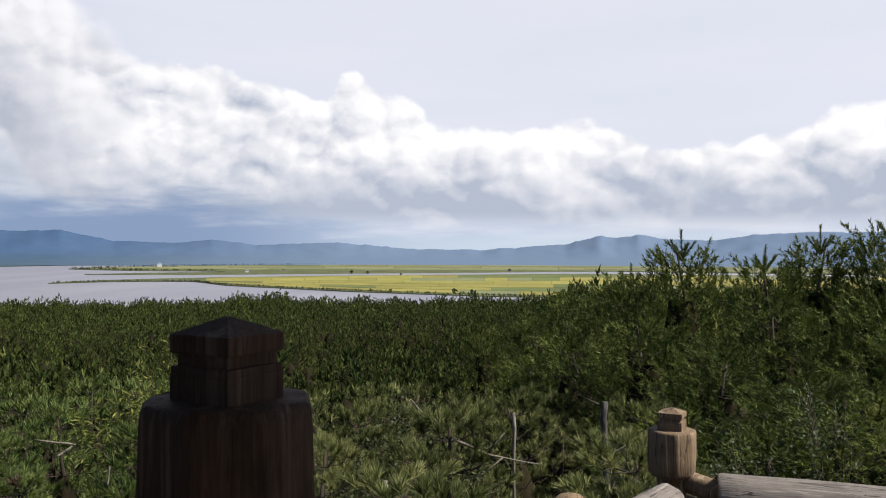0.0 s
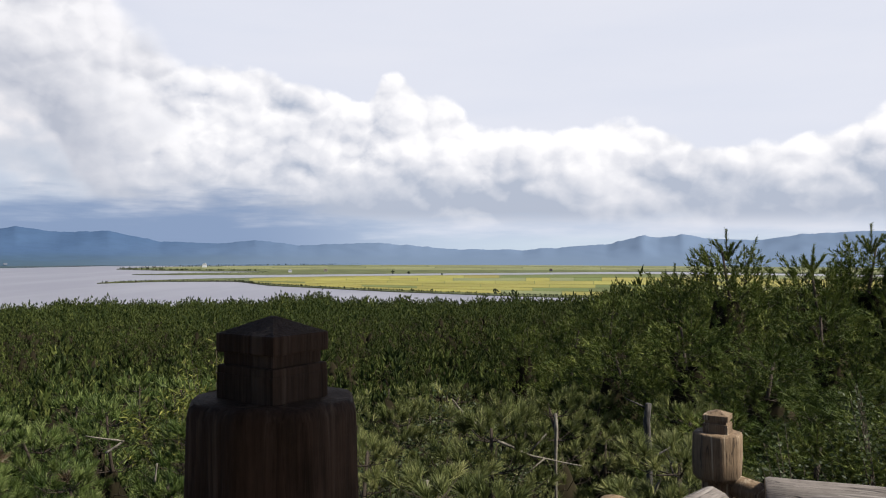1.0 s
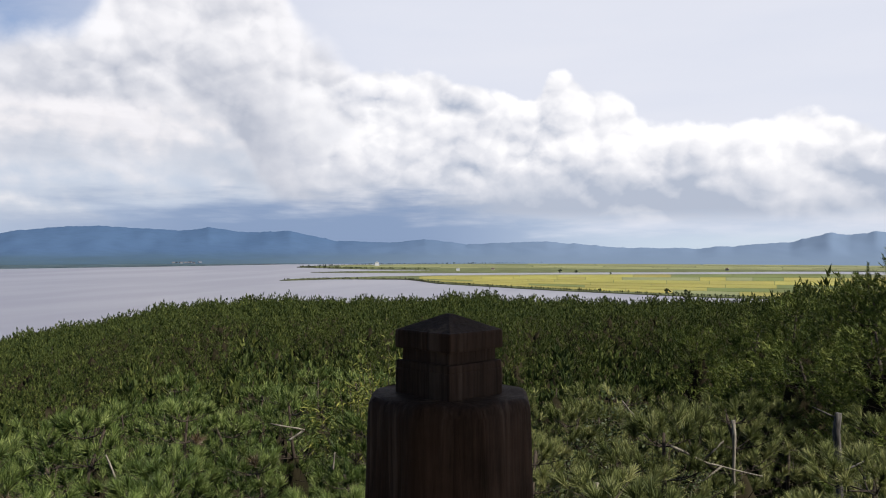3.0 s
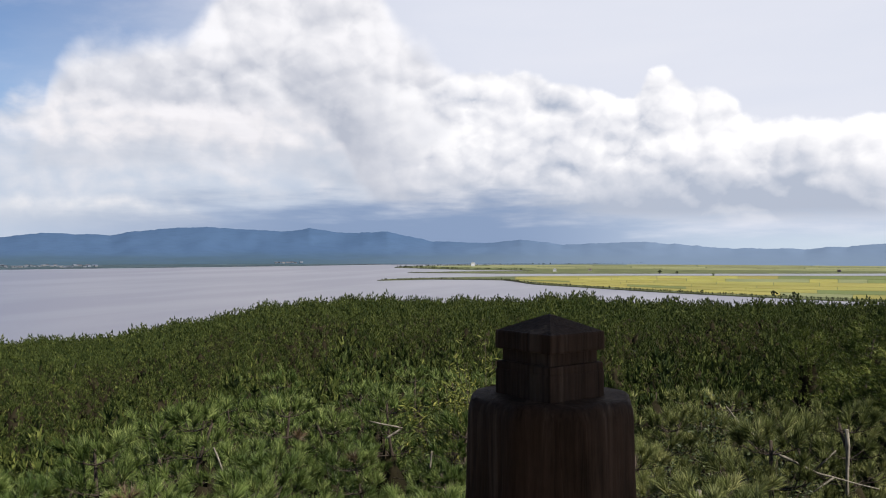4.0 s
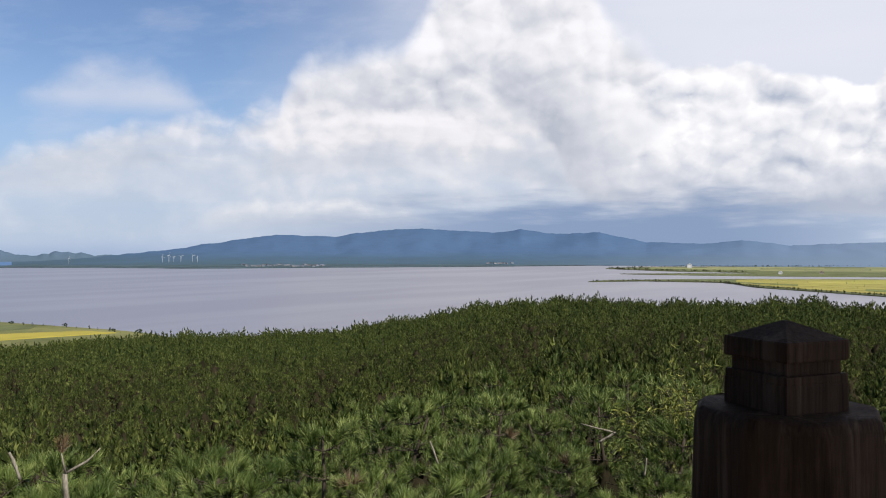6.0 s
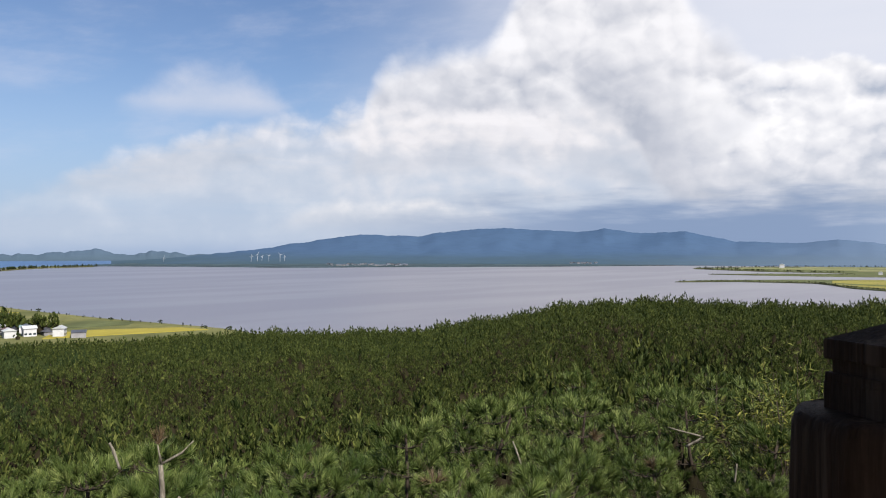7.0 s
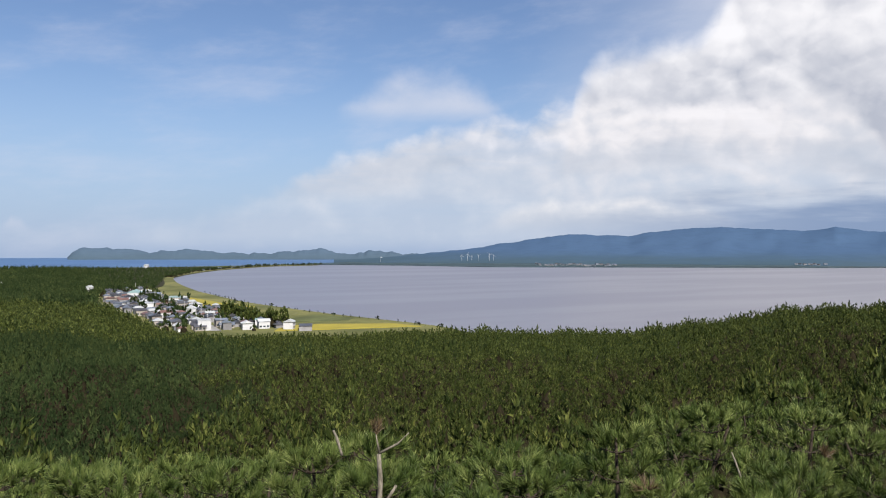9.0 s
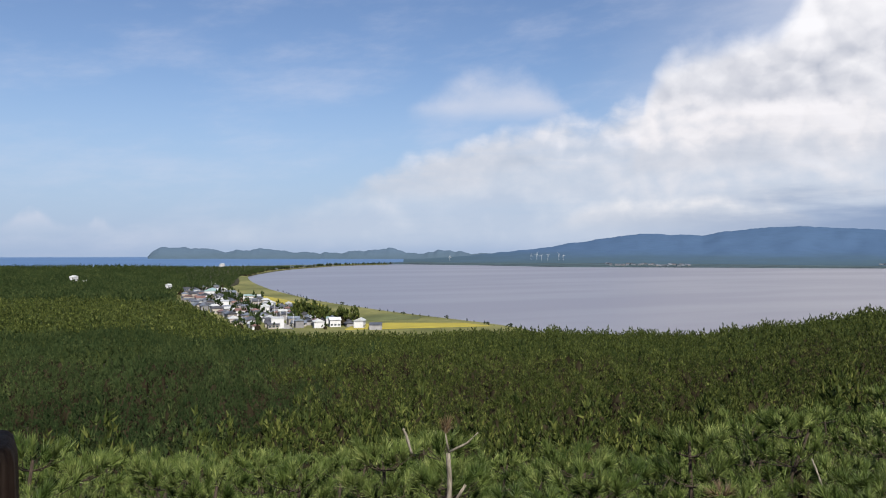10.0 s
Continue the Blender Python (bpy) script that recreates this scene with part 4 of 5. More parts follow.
# ---- lookout: carved log posts, rails, deck, and added unseen roof and walls for shade ----
def carved_post(name, at, turn, body_r, w, height, mat, label, notch=False):
    """A round log post with a shouldered square tenon: groove all round and a low pyramid on top. at is the tip."""
    t = thing(name, pose(at[0], at[1], at[2] - height, 0, 0, turn), label, "log post", "log posts of the railing")
    top = height
    z_eave, z_gr1, z_gr0, z_sh = top - 0.018, top - 0.038, top - 0.051, top - 0.088
    # body: slightly waisted, with a worn rounded shoulder
    bm = bmesh.new()
    prof = [(0.0, 1.03), (height * 0.5, 1.03), (z_sh - 0.16, 1.02), (z_sh - 0.08, 0.985), (z_sh - 0.035, 0.975), (z_sh - 0.013, 0.965), (z_sh - 0.004, 0.94), (z_sh, 0.895)]
    if notch:
        prof = [(0.0, 1.03), (z_sh - 0.27, 1.0), (z_sh - 0.265, 0.62), (z_sh - 0.195, 0.62), (z_sh - 0.190, 0.80), (z_sh - 0.170, 0.97), (z_sh - 0.10, 1.0),
                (z_sh - 0.03, 0.99), (z_sh - 0.008, 0.985), (z_sh - 0.002, 0.95), (z_sh, 0.90)]
    seg, tilt = 64, radians(22.5)
    rings = []
    for z, s in prof:
        ring = []
        for i in range(seg):
            a = 2 * math.pi * i / seg
            facet = math.cos(math.pi / 8) / math.cos((a - tilt) % (math.pi / 4) - math.pi / 8)
            wob = 0.25 + 0.75 * facet * 1.03 + 0.022 * noise.noise(Vector((math.cos(a) * 1.6, math.sin(a) * 1.6, z * 2.0 + turn))) + 0.010 * noise.noise(Vector((math.cos(a) * 6, math.sin(a) * 6, turn)))
            ring.append(bm.verts.new((math.cos(a) * body_r * s * wob, math.sin(a) * body_r * s * wob, z + (0.004 * noise.noise(Vector((math.cos(a) * 3, math.sin(a) * 3, 2.0))) if z > z_sh - 0.02 else 0))))
        rings.append(ring)
    for a, b in zip(rings, rings[1:]):
        for i in range(seg):
            bm.faces.new((a[i], a[(i + 1) % seg], b[(i + 1) % seg], b[i]))
    bm.faces.new(rings[-1])
    bm.faces.new(list(reversed(rings[0])))
    part("body", bm, mat, t, smooth=True)
    # tenon: lower block, thin neck in the groove, cap with pyramid
    bm = bmesh.new()
    box(bm, -w, -w, z_sh - 0.01, w, w, z_gr0 - 0.0085, 0.002)
    box(bm, -w * 0.985, -w * 0.985, z_gr0 - 0.0095, w * 0.985, w * 0.985, z_gr0, 0.002)
    box(bm, -w * 0.86, -w * 0.86, z_gr0 - 0.004, w * 0.86, w * 0.86, z_gr1 + 0.004)
    part("tenon", bm, mat, t)
    bm = bmesh.new()
    box(bm, -w * 1.01, -w * 1.01, z_gr1, w * 1.01, w * 1.01, z_eave + 0.001, 0.0025)
    v = [bm.verts.new((x * w * 1.0, y * w * 1.0, z_eave)) for x, y in ((-1, -1), (1, -1), (1, 1), (-1, 1))]
    q = [bm.verts.new((x * w * 0.06, y * w * 0.06, top)) for x, y in ((-1, -1), (1, -1), (1, 1), (-1, 1))]
    for i in range(4):
        j = (i + 1) % 4
        bm.faces.new((v[i], v[j], q[j], q[i]))
    bm.faces.new(q)
    part("cap", bm, mat, t)
    return t


def log(name, p0, p1, r0, r1, mat, label, category="rail", end_mat=None):
    p0, p1 = Vector(p0), Vector(p1)
    d = p1 - p0
    m = Matrix.Translation(p0) @ d.to_track_quat("X", "Z").to_matrix().to_4x4()
    t = thing(name, m, label, category, "log rails")
    bm = bmesh.new()
    L, seg, rings = d.length, 28, []
    steps = [0.0, 0.012] + [L * i / 10 for i in range(1, 10)] + [L - 0.012, L]
    for k, x in enumerate(steps):
        s = 0.93 if k in (0, len(steps) - 1) else 1.0
        ring = []
        for i in range(seg):
            a = 2 * math.pi * i / seg
            r = (r0 + (r1 - r0) * x / L) * s * (1 + 0.05 * noise.noise(Vector((x * 3, math.cos(a) * 1.3, math.sin(a) * 1.3))))
            if 8 <= i <= 9 and 1 < k:
                r *= 0.95        # a long drying crack
            ring.append(bm.verts.new((x, math.cos(a) * r, math.sin(a) * r)))
        rings.append(ring)
    for a, b in zip(rings, rings[1:]):
        for i in range(seg):
            bm.faces.new((a[i], a[(i + 1) % seg], b[(i + 1) % seg], b[i]))
    part("round_log", bm, mat, t, smooth=True)
    for x, ring_r in ((0.0, r0 * 0.93), (L, r1 * 0.93)):
        bm = bmesh.new()
        vs = [bm.verts.new((x, math.cos(2 * math.pi * i / 24) * ring_r, math.sin(2 * math.pi * i / 24) * ring_r)) for i in range(24)]
        bm.faces.new(vs)
        part("cut_end", bm, end_mat or CUT_WOOD, t)
    return t


P1 = polar(14.55, 0.925, EYE_Z - 0.0725)
P2 = polar(-15.5, 3.5, EYE_Z - 0.638)
P3 = polar(94.4, 0.84, EYE_Z - 0.075)
carved_post("log_post", P1, 14.55 + 45, 0.0965, 0.0425, 1.45, POST_DARK, "dark brown carved log post with a grooved square top, in shade")
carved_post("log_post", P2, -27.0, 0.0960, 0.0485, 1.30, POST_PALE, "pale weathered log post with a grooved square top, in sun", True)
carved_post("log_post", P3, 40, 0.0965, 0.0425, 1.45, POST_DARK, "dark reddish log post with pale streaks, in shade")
log("log_rail", polar(-18.4, 3.40, EYE_Z - 0.952), polar(-36, 3.62, EYE_Z - 0.965), 0.086, 0.090, LOG_PALE, "thick grey weathered log rail with a drying crack")
log("log_rail", P2 + Vector((0.05, -0.01, -0.295)), polar(-19.2, 3.41, EYE_Z - 0.955), 0.045, 0.045, POST_PALE, "short dark tenon of a rail let into a post")
log("log_rail", polar(12.5, 1.12, EYE_Z - 0.66), polar(-15.2, 3.34, EYE_Z - 0.985), 0.062, 0.078, LOG_PALE, "sloping log rail with flaking whitish bark")


def stump():
    """A debarked stump with a worn, rounded top."""
    t = thing("log_stump", pose(*polar(-8.8, 2.55, EYE_Z - 2.3)), "tan debarked log stump with a rounded worn top", "stump")
    V, F = tube([(0, 0, 0), (0, 0, 1.2), (0, 0, 1.50), (0, 0, 1.535), (0, 0, 1.553), (0, 0, 1.560)], [0.072, 0.068, 0.065, 0.056, 0.036, 0.012], 22)
    part("round_log", mesh_from("round_log", V, F, CUT_WOOD, True), None, t)


stump()


def lookout():
    floor = EYE_Z - 1.55
    t = thing("lookout_deck", pose(0.4, -0.7, floor), "brown timber deck of a hilltop lookout", "deck", kind="structure")
    x = -1.45
    while x < 2.3:
        part("plank", box(bmesh.new(), x, -2.1, -0.045, x + 0.135, 1.85, 0.0, 0.004), BOARD, t)
        x += 0.145
    # unseen roof and columns, added to keep the sun off the near posts
    r = thing("added_shade_roof", pose(0.4, -0.75, EYE_Z + 1.25), "unseen dark timber roof added to shade log posts", "roof", kind="structure")
    part("boarding", box(bmesh.new(), -2.2, -2.05, 0.0, 1.3, 2.05, 0.05), BOARD, r)
    for x in (-1.9, -0.9, 0.15, 1.15):
        part("beam", box(bmesh.new(), x - 0.05, -2.0, -0.12, x + 0.05, 1.9, 0.0, 0.006), BOARD, r)
    for x, y in ((1.6, -0.3), (1.6, -2.6), (-1.65, -2.6), (-1.7, -0.45)):
        c = thing("roof_column", pose(x, y, floor - 0.5), "unseen dark round log column carrying an added roof", "column", "roof columns", "structure")
        v, f = tube([(0, 0, 0), (0, 0, 1.6), (0, 0, 3.26)], [0.09, 0.088, 0.085], 16)
        part("shaft", mesh_from("shaft", v, f, POST_DARK, True), None, c)
    # unseen wall behind the eye, added to darken the posts' near faces
    w = thing("wall_shade_back", pose(0.4, -2.75, floor), "unseen dark boarded back wall added to shade log posts", "wall", kind="structure")
    for i in range(11):
        part("board", box(bmesh.new(), -2.05 + i * 0.186, -0.012, 0, -2.05 + i * 0.186 + 0.18, 0.012, 2.75, 0.002), BOARD, w)
    # unseen wall on the left, added to darken the posts' left faces
    w = thing("wall_shade_side", pose(-1.72, -0.62, floor), "unseen dark boarded side wall added to shade log posts", "wall", kind="structure")
    for i in range(11):
        part("board", box(bmesh.new(), -0.012, -i * 0.186 - 0.18, 0, 0.012, -i * 0.186, 2.75, 0.002), BOARD, w)


lookout()


# ---- farmland ----
def parcel(pts, top, mat, label, name="rice_field", group="rice fields"):
    """One field: a thin bed with sloping sides. pts: its corners."""
    bm = bmesh.new()
    mid = sum(pts, Vector()) / len(pts)
    up = [bm.verts.new((p.x, p.y, top)) for p in pts]
    dn = [bm.verts.new((*(p + (p - mid).normalized() * 0.8).xy, top - 0.9)) for p in pts]
    bm.faces.new(up)
    for i in range(len(up)):
        j = (i + 1) % len(up)
        bm.faces.new((up[i], dn[i], dn[j], up[j]))
    ob = part(name, bm, mat)
    return tagged(ob, label, "field", group)


def between(a0, a1, r0, r1, lean=0.0):
    return [polar(a0, r0[0]), polar(a1, r0[1]), polar(a1 + lean, r1[1]), polar(a0 + lean, r1[0])]


def farmland():
    rng = np.random.default_rng(31)
    front = lambda a: np.interp(a, [-36, -12, -3.8, 3.3, 7.1, 11, 14.7, 17.0], [1015, 1065, 1078, 1152, 1218, 1315, 1440, 1585]) + 14
    back = lambda a: np.interp(a, [-36, -12, 0, 8, 14.7, 17.0], [2140, 2110, 1945, 1865, 1790, 1680]) - 12
    rows = [0.0, 0.11, 0.23, 0.37, 0.55, 0.76, 1.0]
    line = lambda a, s: float(front(a) + (back(a) - front(a)) * s)
    g = 0.006
    for j in range(len(rows) - 1):
        s0, s1 = rows[j], rows[j + 1]
        a = -34.0
        while a < 15.0:
            w = rng.uniform(1.6, 5.2)
            b = 16.0 if a + w > 14.8 else a + w
            a0j, a1j = a + 0.022, b - 0.022
            mat = (RICE_FAR, RICE_PLAIN, RICE_PLAIN, RICE_GREEN, RICE_PLAIN, RICE_PLAIN, RICE_PLAIN, RICE_PLAIN)[rng.integers(0, 8)]
            parcel(between(a0j, a1j, (line(a0j, s0 + g), line(a1j, s0 + g)), (line(a0j, s1 - g), line(a1j, s1 - g))), 1.62, mat,
                   "flat field of yellow ripening rice between grassy dykes")
            a = b
    for r0, r1, a_max in ((2460, 2560, 14.6), (2575, 2655, 19.0), (2670, 2850, 21.5), (2880, 3010, 18.5), (3050, 3230, 8.5), (3260, 3420, 1.0), (3440, 3780, -8.0)):
        a = -34.0
        while a < a_max - 1.0:
            w = rng.uniform(3.0, 7.5)
            b = min(a + w, a_max)
            f = lambda q, t: q * (1 + 0.012 * max(0.0, -t) / 10)
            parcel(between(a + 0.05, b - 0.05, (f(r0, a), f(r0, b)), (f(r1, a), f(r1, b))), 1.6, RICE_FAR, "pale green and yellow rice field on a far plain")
            a = b
    # by the village
    parcel([polar(*q) for q in ((67.0, 590), (57.0, 618), (58.8, 640), (63.9, 640), (66.4, 628))], 1.95, RICE, "bright yellow ripe rice field beside a lake shore")
    parcel([polar(*q) for q in ((68.3, 838), (72.8, 850), (73.2, 1000), (72.5, 1010), (70.6, 910))], 1.95, RICE, "bright yellow ripe rice field beside a village")
    parcel([polar(*q) for q in ((66.5, 700), (72.5, 745), (72.8, 820), (68.6, 815), (65.2, 745))], 1.9, MARSH, "yellow-green meadow between rice fields and a shore", "meadow", "")
    parcel([polar(*q) for q in ((62.0, 672), (66.0, 655), (66.0, 690), (64.4, 725), (61.6, 700))], 1.9, DYKE, "rough green meadow along a lake shore", "meadow", "")


farmland()


def hedge(name, points, height, width, mat, label, seed, spacing=3.0):
    """A row of bushes along a line, as one joined growth."""
    rng = np.random.default_rng(seed)
    T = [mid_tree(rng, 1.0, 0.62, 4, 3, 4, 0.38, 0.24, 5) for _ in range(4)]
    P = [polar(*p) for p in points]
    az, r, sz = [], [], []
    for a, b in zip(P, P[1:]):
        n = max(1, int((b - a).length / spacing))
        for i in range(n):
            q = a.lerp(b, (i + rng.uniform()) / n) + Vector((rng.normal(), rng.normal(), 0)) * width
            r.append(q.xy.length)
            az.append(math.degrees(math.atan2(-q.x, q.y)))
            sz.append(height * rng.uniform(0.2, 0.75))
    plant(rng, T, np.array(az), np.array(r), np.full(len(az), 1.2), np.array(sz), name, mat, label)


hedge("reed_belt", [(25.3, 1562), (21.7, 1620), (16.9, 1592), (14.7, 1412), (11, 1298), (7.1, 1203), (3.3, 1140), (-3.8, 1067), (-12, 1055), (-30, 1010)], 3.2, 1.5, REEDS,
      "dark reeds and bushes along a low dyke", 3, 2.2)
hedge("reed_belt", [(55.2, 600), (57.9, 648), (63.6, 742), (68.8, 905), (71.6, 1130)], 2.2, 2.0, REEDS, "dark scattered bushes along a lake shore", 4, 9.0)
hedge("windbreak", [(24.0, 2615), (20.2, 2410), (15.4, 2320)], 5.5, 6.0, WOODS_FAR, "dark straight row of trees on a low spit", 5, 3.2)
hedge("windbreak", [(23.2, 2040), (19, 2105), (14.9, 2130)], 2.6, 5.0, REEDS, "low dark reed bank in a lake", 6, 4.0)
hedge("windbreak", [(24.0, 2660), (19, 3040), (9, 3280), (0, 3500)], 5.5, 5.0, WOODS_FAR, "thin dark row of trees along a far dyke", 7, 6.0)
hedge("garden_trees", [(71.2, 605), (72.4, 700), (74.0, 800), (75.2, 940), (76.4, 1080), (77.0, 1240)], 10.0, 24.0, WOODS_FAR, "dark garden trees among village houses", 9, 4.5)
hedge("garden_trees", [(69.5, 615), (71.0, 690), (72.8, 800), (74.2, 960), (75.2, 1100)], 8.0, 7.0, WOODS_FAR, "dark garden trees behind village houses", 10, 7.0)
hedge("windbreak", [(73.9, 1700), (72.6, 2040), (70.9, 2290), (67.7, 2710), (64.0, 2920)], 8.0, 7.0, WOODS_FAR, "dark belt of trees along a far curved shore", 14, 3.0)
hedge("village_grove", [(66.6, 632), (68.4, 655), (70.4, 690)], 14.0, 8.0, WOODS, "dark broadleaf grove beside a village", 8, 1.4)


def bush_row():
    """Separate round bushes on the farmland dyke."""
    rng = np.random.default_rng(12)
    crowns = [mesh_from("crown", *mid_tree(rng, 1.0, 0.55, 6, 4, 5, 0.30, 0.20, 6)[:2], REEDS) for _ in range(3)]
    for i, (a, r, h) in enumerate([(-0.8, 1100, 9), (-2.0, 1088, 8), (-1.4, 1096, 5), (3.6, 1143, 6), (5.0, 1168, 5), (8.2, 1222, 4), (6.3, 1990, 12), (5.2, 2000, 9), (-8.0, 1085, 6),
                                   (2.9, 1900, 7), (69.6, 905, 7), (67.2, 850, 6), (63.0, 725, 5), (60.0, 690, 4.5), (55.6, 612, 6), (57.2, 636, 4)]):
        t = thing("bush", pose(*polar(a, r, 1.2), 0, 0, i * 47), "dark round bush on a grassy dyke", "bush", "bushes on the dykes")
        t.scale = (h * 0.8, h * 0.8, h * (0.62 if a < 50 else 0.4))
        part("crown", crowns[i % 3], None, t)


bush_row()


# ---- village and far buildings ----
def house(at, turn, w, d, h, roof, wall_mat, roof_mat, label, windows=3, group="village houses", name="house"):
    t = thing(name, pose(*at, 0, 0, turn), label, "house", group)
    part("wall", box(bmesh.new(), -w / 2, -d / 2, -0.5, w / 2, d / 2, h), wall_mat, t)
    bm = bmesh.new()
    o = 0.6
    if roof == "flat":
        box(bm, -w / 2 - 0.2, -d / 2 - 0.2, h, w / 2 + 0.2, d / 2 + 0.2, h + 0.5)
    else:
        rise = d * (0.26 if roof == "gable" else 0.24)
        inset = 0.0 if roof == "gable" else w * 0.28
        e = [bm.verts.new(v) for v in ((-w / 2 - o, -d / 2 - o, h), (w / 2 + o, -d / 2 - o, h), (w / 2 + o, d / 2 + o, h), (-w / 2 - o, d / 2 + o, h))]
        r = [bm.verts.new(v) for v in ((-w / 2 - o + inset, 0, h + rise), (w / 2 + o - inset, 0, h + rise))]
        bm.faces.new((e[0], e[1], r[1], r[0]))
        bm.faces.new((e[2], e[3], r[0], r[1]))
        bm.faces.new((e[1], e[2], r[1]))
        bm.faces.new((e[3], e[0], r[0]))
        bm.faces.new(list(reversed(e)))
    part("roof", bm, roof_mat, t)
    floors = max(1, int(h / 2.9))
    for f in range(floors):
        for i in range(windows):
            x = -w / 2 + w * (i + 0.5) / windows
            z = 1.0 + f * 2.8
            part("window", box(bmesh.new(), x - 0.85, -d / 2 - 0.05, z, x + 0.85, -d / 2 + 0.02, z + 1.25), PANE, t)
    return t


def village():
    rng = np.random.default_rng(77)
    street = [(70.8, 600), (71.9, 690), (73.3, 800), (74.6, 940), (75.6, 1080), (76.2, 1240)]
    S = [polar(*p) for p in street]
    bm = bmesh.new()
    side = []
    for i, p in enumerate(S):
        d = (S[min(i + 1, 5)] - S[max(i - 1, 0)]).normalized()
        n = Vector((-d.y, d.x, 0))
        side.append((bm.verts.new((*(p + n * 3.6).xy, 1.9)), bm.verts.new((*(p - n * 3.6).xy, 1.9))))
    for a, b in zip(side, side[1:]):
        bm.faces.new((a[0], a[1], b[1], b[0]))
    tagged(part("road", bm, ASPHALT), "straight pale grey village street", "road", kind="structure")
    walls = [WALL_WHITE, WALL_GREY, WALL_CREAM, WALL_GREY, WALL_FAR, WALL_CREAM]
    roofs = [ROOF_DARK, ROOF_DARK, ROOF_DARK, ROOF_PALE, ROOF_RED, ROOF_SLATE, ROOF_SLATE]
    names = {ROOF_DARK: "dark grey", ROOF_PALE: "pale sheet-metal", ROOF_RED: "red-brown", ROOF_TEAL: "teal", ROOF_SLATE: "slate-blue"}
    tint = {WALL_WHITE: "white", WALL_GREY: "grey", WALL_CREAM: "cream", WALL_FAR: "blue-grey"}
    for i in range(5):
        a, b = S[i], S[i + 1]
        d = (b - a).normalized()
        n = Vector((-d.y, d.x, 0))
        turn = math.degrees(math.atan2(d.y, d.x))
        L = (b - a).length
        for lane, off in enumerate((10, -10, 22, -22, 34, -34, 46, -46, 58)):
            if i == 4 and abs(off) > 44:
                continue
            if (i >= 3 and off < -15) or (i == 2 and off < -24):
                continue
            s = rng.uniform(3, 9)
            while s < L - 5:
                q = a + d * s + n * (off + rng.uniform(-2.5, 2.5))
                az_q, r_q = math.degrees(math.atan2(-q.x, q.y)), q.xy.length
                clear = not bool(lowland(np.array([az_q + 0.5]), np.array([r_q]))[0])
                if rng.uniform() > 0.10 and not clear:
                    w, dep = rng.uniform(6, 11), rng.uniform(5.5, 7.5)
                    h = rng.choice([2.6, 3.0, 4.6, 5.2])
                    wm, rm = walls[rng.integers(0, 6)], roofs[rng.integers(0, 7)]
                    house((q.x, q.y, 1.6), turn + (90 if rng.uniform() < 0.4 else 0) + (180 if rng.uniform() < 0.5 else 0) + rng.uniform(-5, 5), w, dep, h,
                          ("gable", "hip", "gable")[rng.integers(0, 3)], wm, rm, "small %s village house with a %s roof" % (tint[wm], names[rm]), 3)
                s += rng.uniform(9.0, 14)
    # larger ones that stand out
    for a, r, turn, w, d, h, roof, wm, rm, txt in (
            (71.6, 612, 165, 14, 9, 7.0, "flat", WALL_WHITE, ROOF_PALE, "white flat-roofed three-storey block with dark windows"),
            (75.1, 812, 160, 20, 10, 7, "flat", WALL_WHITE, ROOF_PALE, "long white flat-roofed village building"),
            (73.4, 905, 160, 24, 11, 7, "flat", WALL_CREAM, ROOF_TEAL, "large pale hall with a teal roof"),
            (72.4, 742, 160, 11, 8, 6.5, "gable", WALL_WHITE, ROOF_PALE, "tall white gabled house beside a rice field"),
            (67.9, 628, 160, 12, 8, 5.5, "flat", WALL_WHITE, ROOF_TEAL, "white house with pale teal flat roofs"),
            (64.9, 598, 160, 18, 9, 3.2, "flat", WALL_GREY, ROOF_DARK, "low grey shed with a dark flat roof"),
            (66.0, 604, 150, 9, 7, 5.5, "gable", WALL_WHITE, ROOF_PALE, "white gabled house at the village edge"),
            (75.9, 1010, 150, 22, 12, 7, "gable", WALL_WHITE, ROOF_TEAL, "white hall with a pale teal roof"),
            (84.3, 1330, 120, 9, 8, 14, "hip", WALL_WHITE, ROOF_PALE, "white building rising out of the pine wood"),
            (83.7, 1335, 150, 20, 8, 7.5, "flat", WALL_WHITE, ROOF_PALE, "low white building among pines"),
            (78.6, 1150, 120, 6, 6, 8, "gable", WALL_WHITE, ROOF_PALE, "small white house among pines"),
            (75.2, 2450, 120, 12, 9, 9, "gable", WALL_WHITE, ROOF_PALE, "white building on a far coast"),
            (18.9, 2830, 160, 26, 14, 10, "gable", WALL_WHITE, ROOF_PALE, "white building on a far spit"),
            (13.3, 2180, 160, 15, 9, 5, "gable", WALL_WHITE, ROOF_PALE, "small white farm building on a rice plain"),
            (10.9, 2260, 160, 22, 9, 4, "gable", WALL_CREAM, ROOF_RED, "low farm shed on a rice plain"),
            (-4.6, 2350, 160, 20, 9, 4, "gable", WALL_GREY, ROOF_RED, "low farm shed beside a river channel")):
        house((*polar(a, r).xy, 1.6), turn + a - 71, w, d, h, roof, wm, rm, txt, 4 if w > 12 else 3)
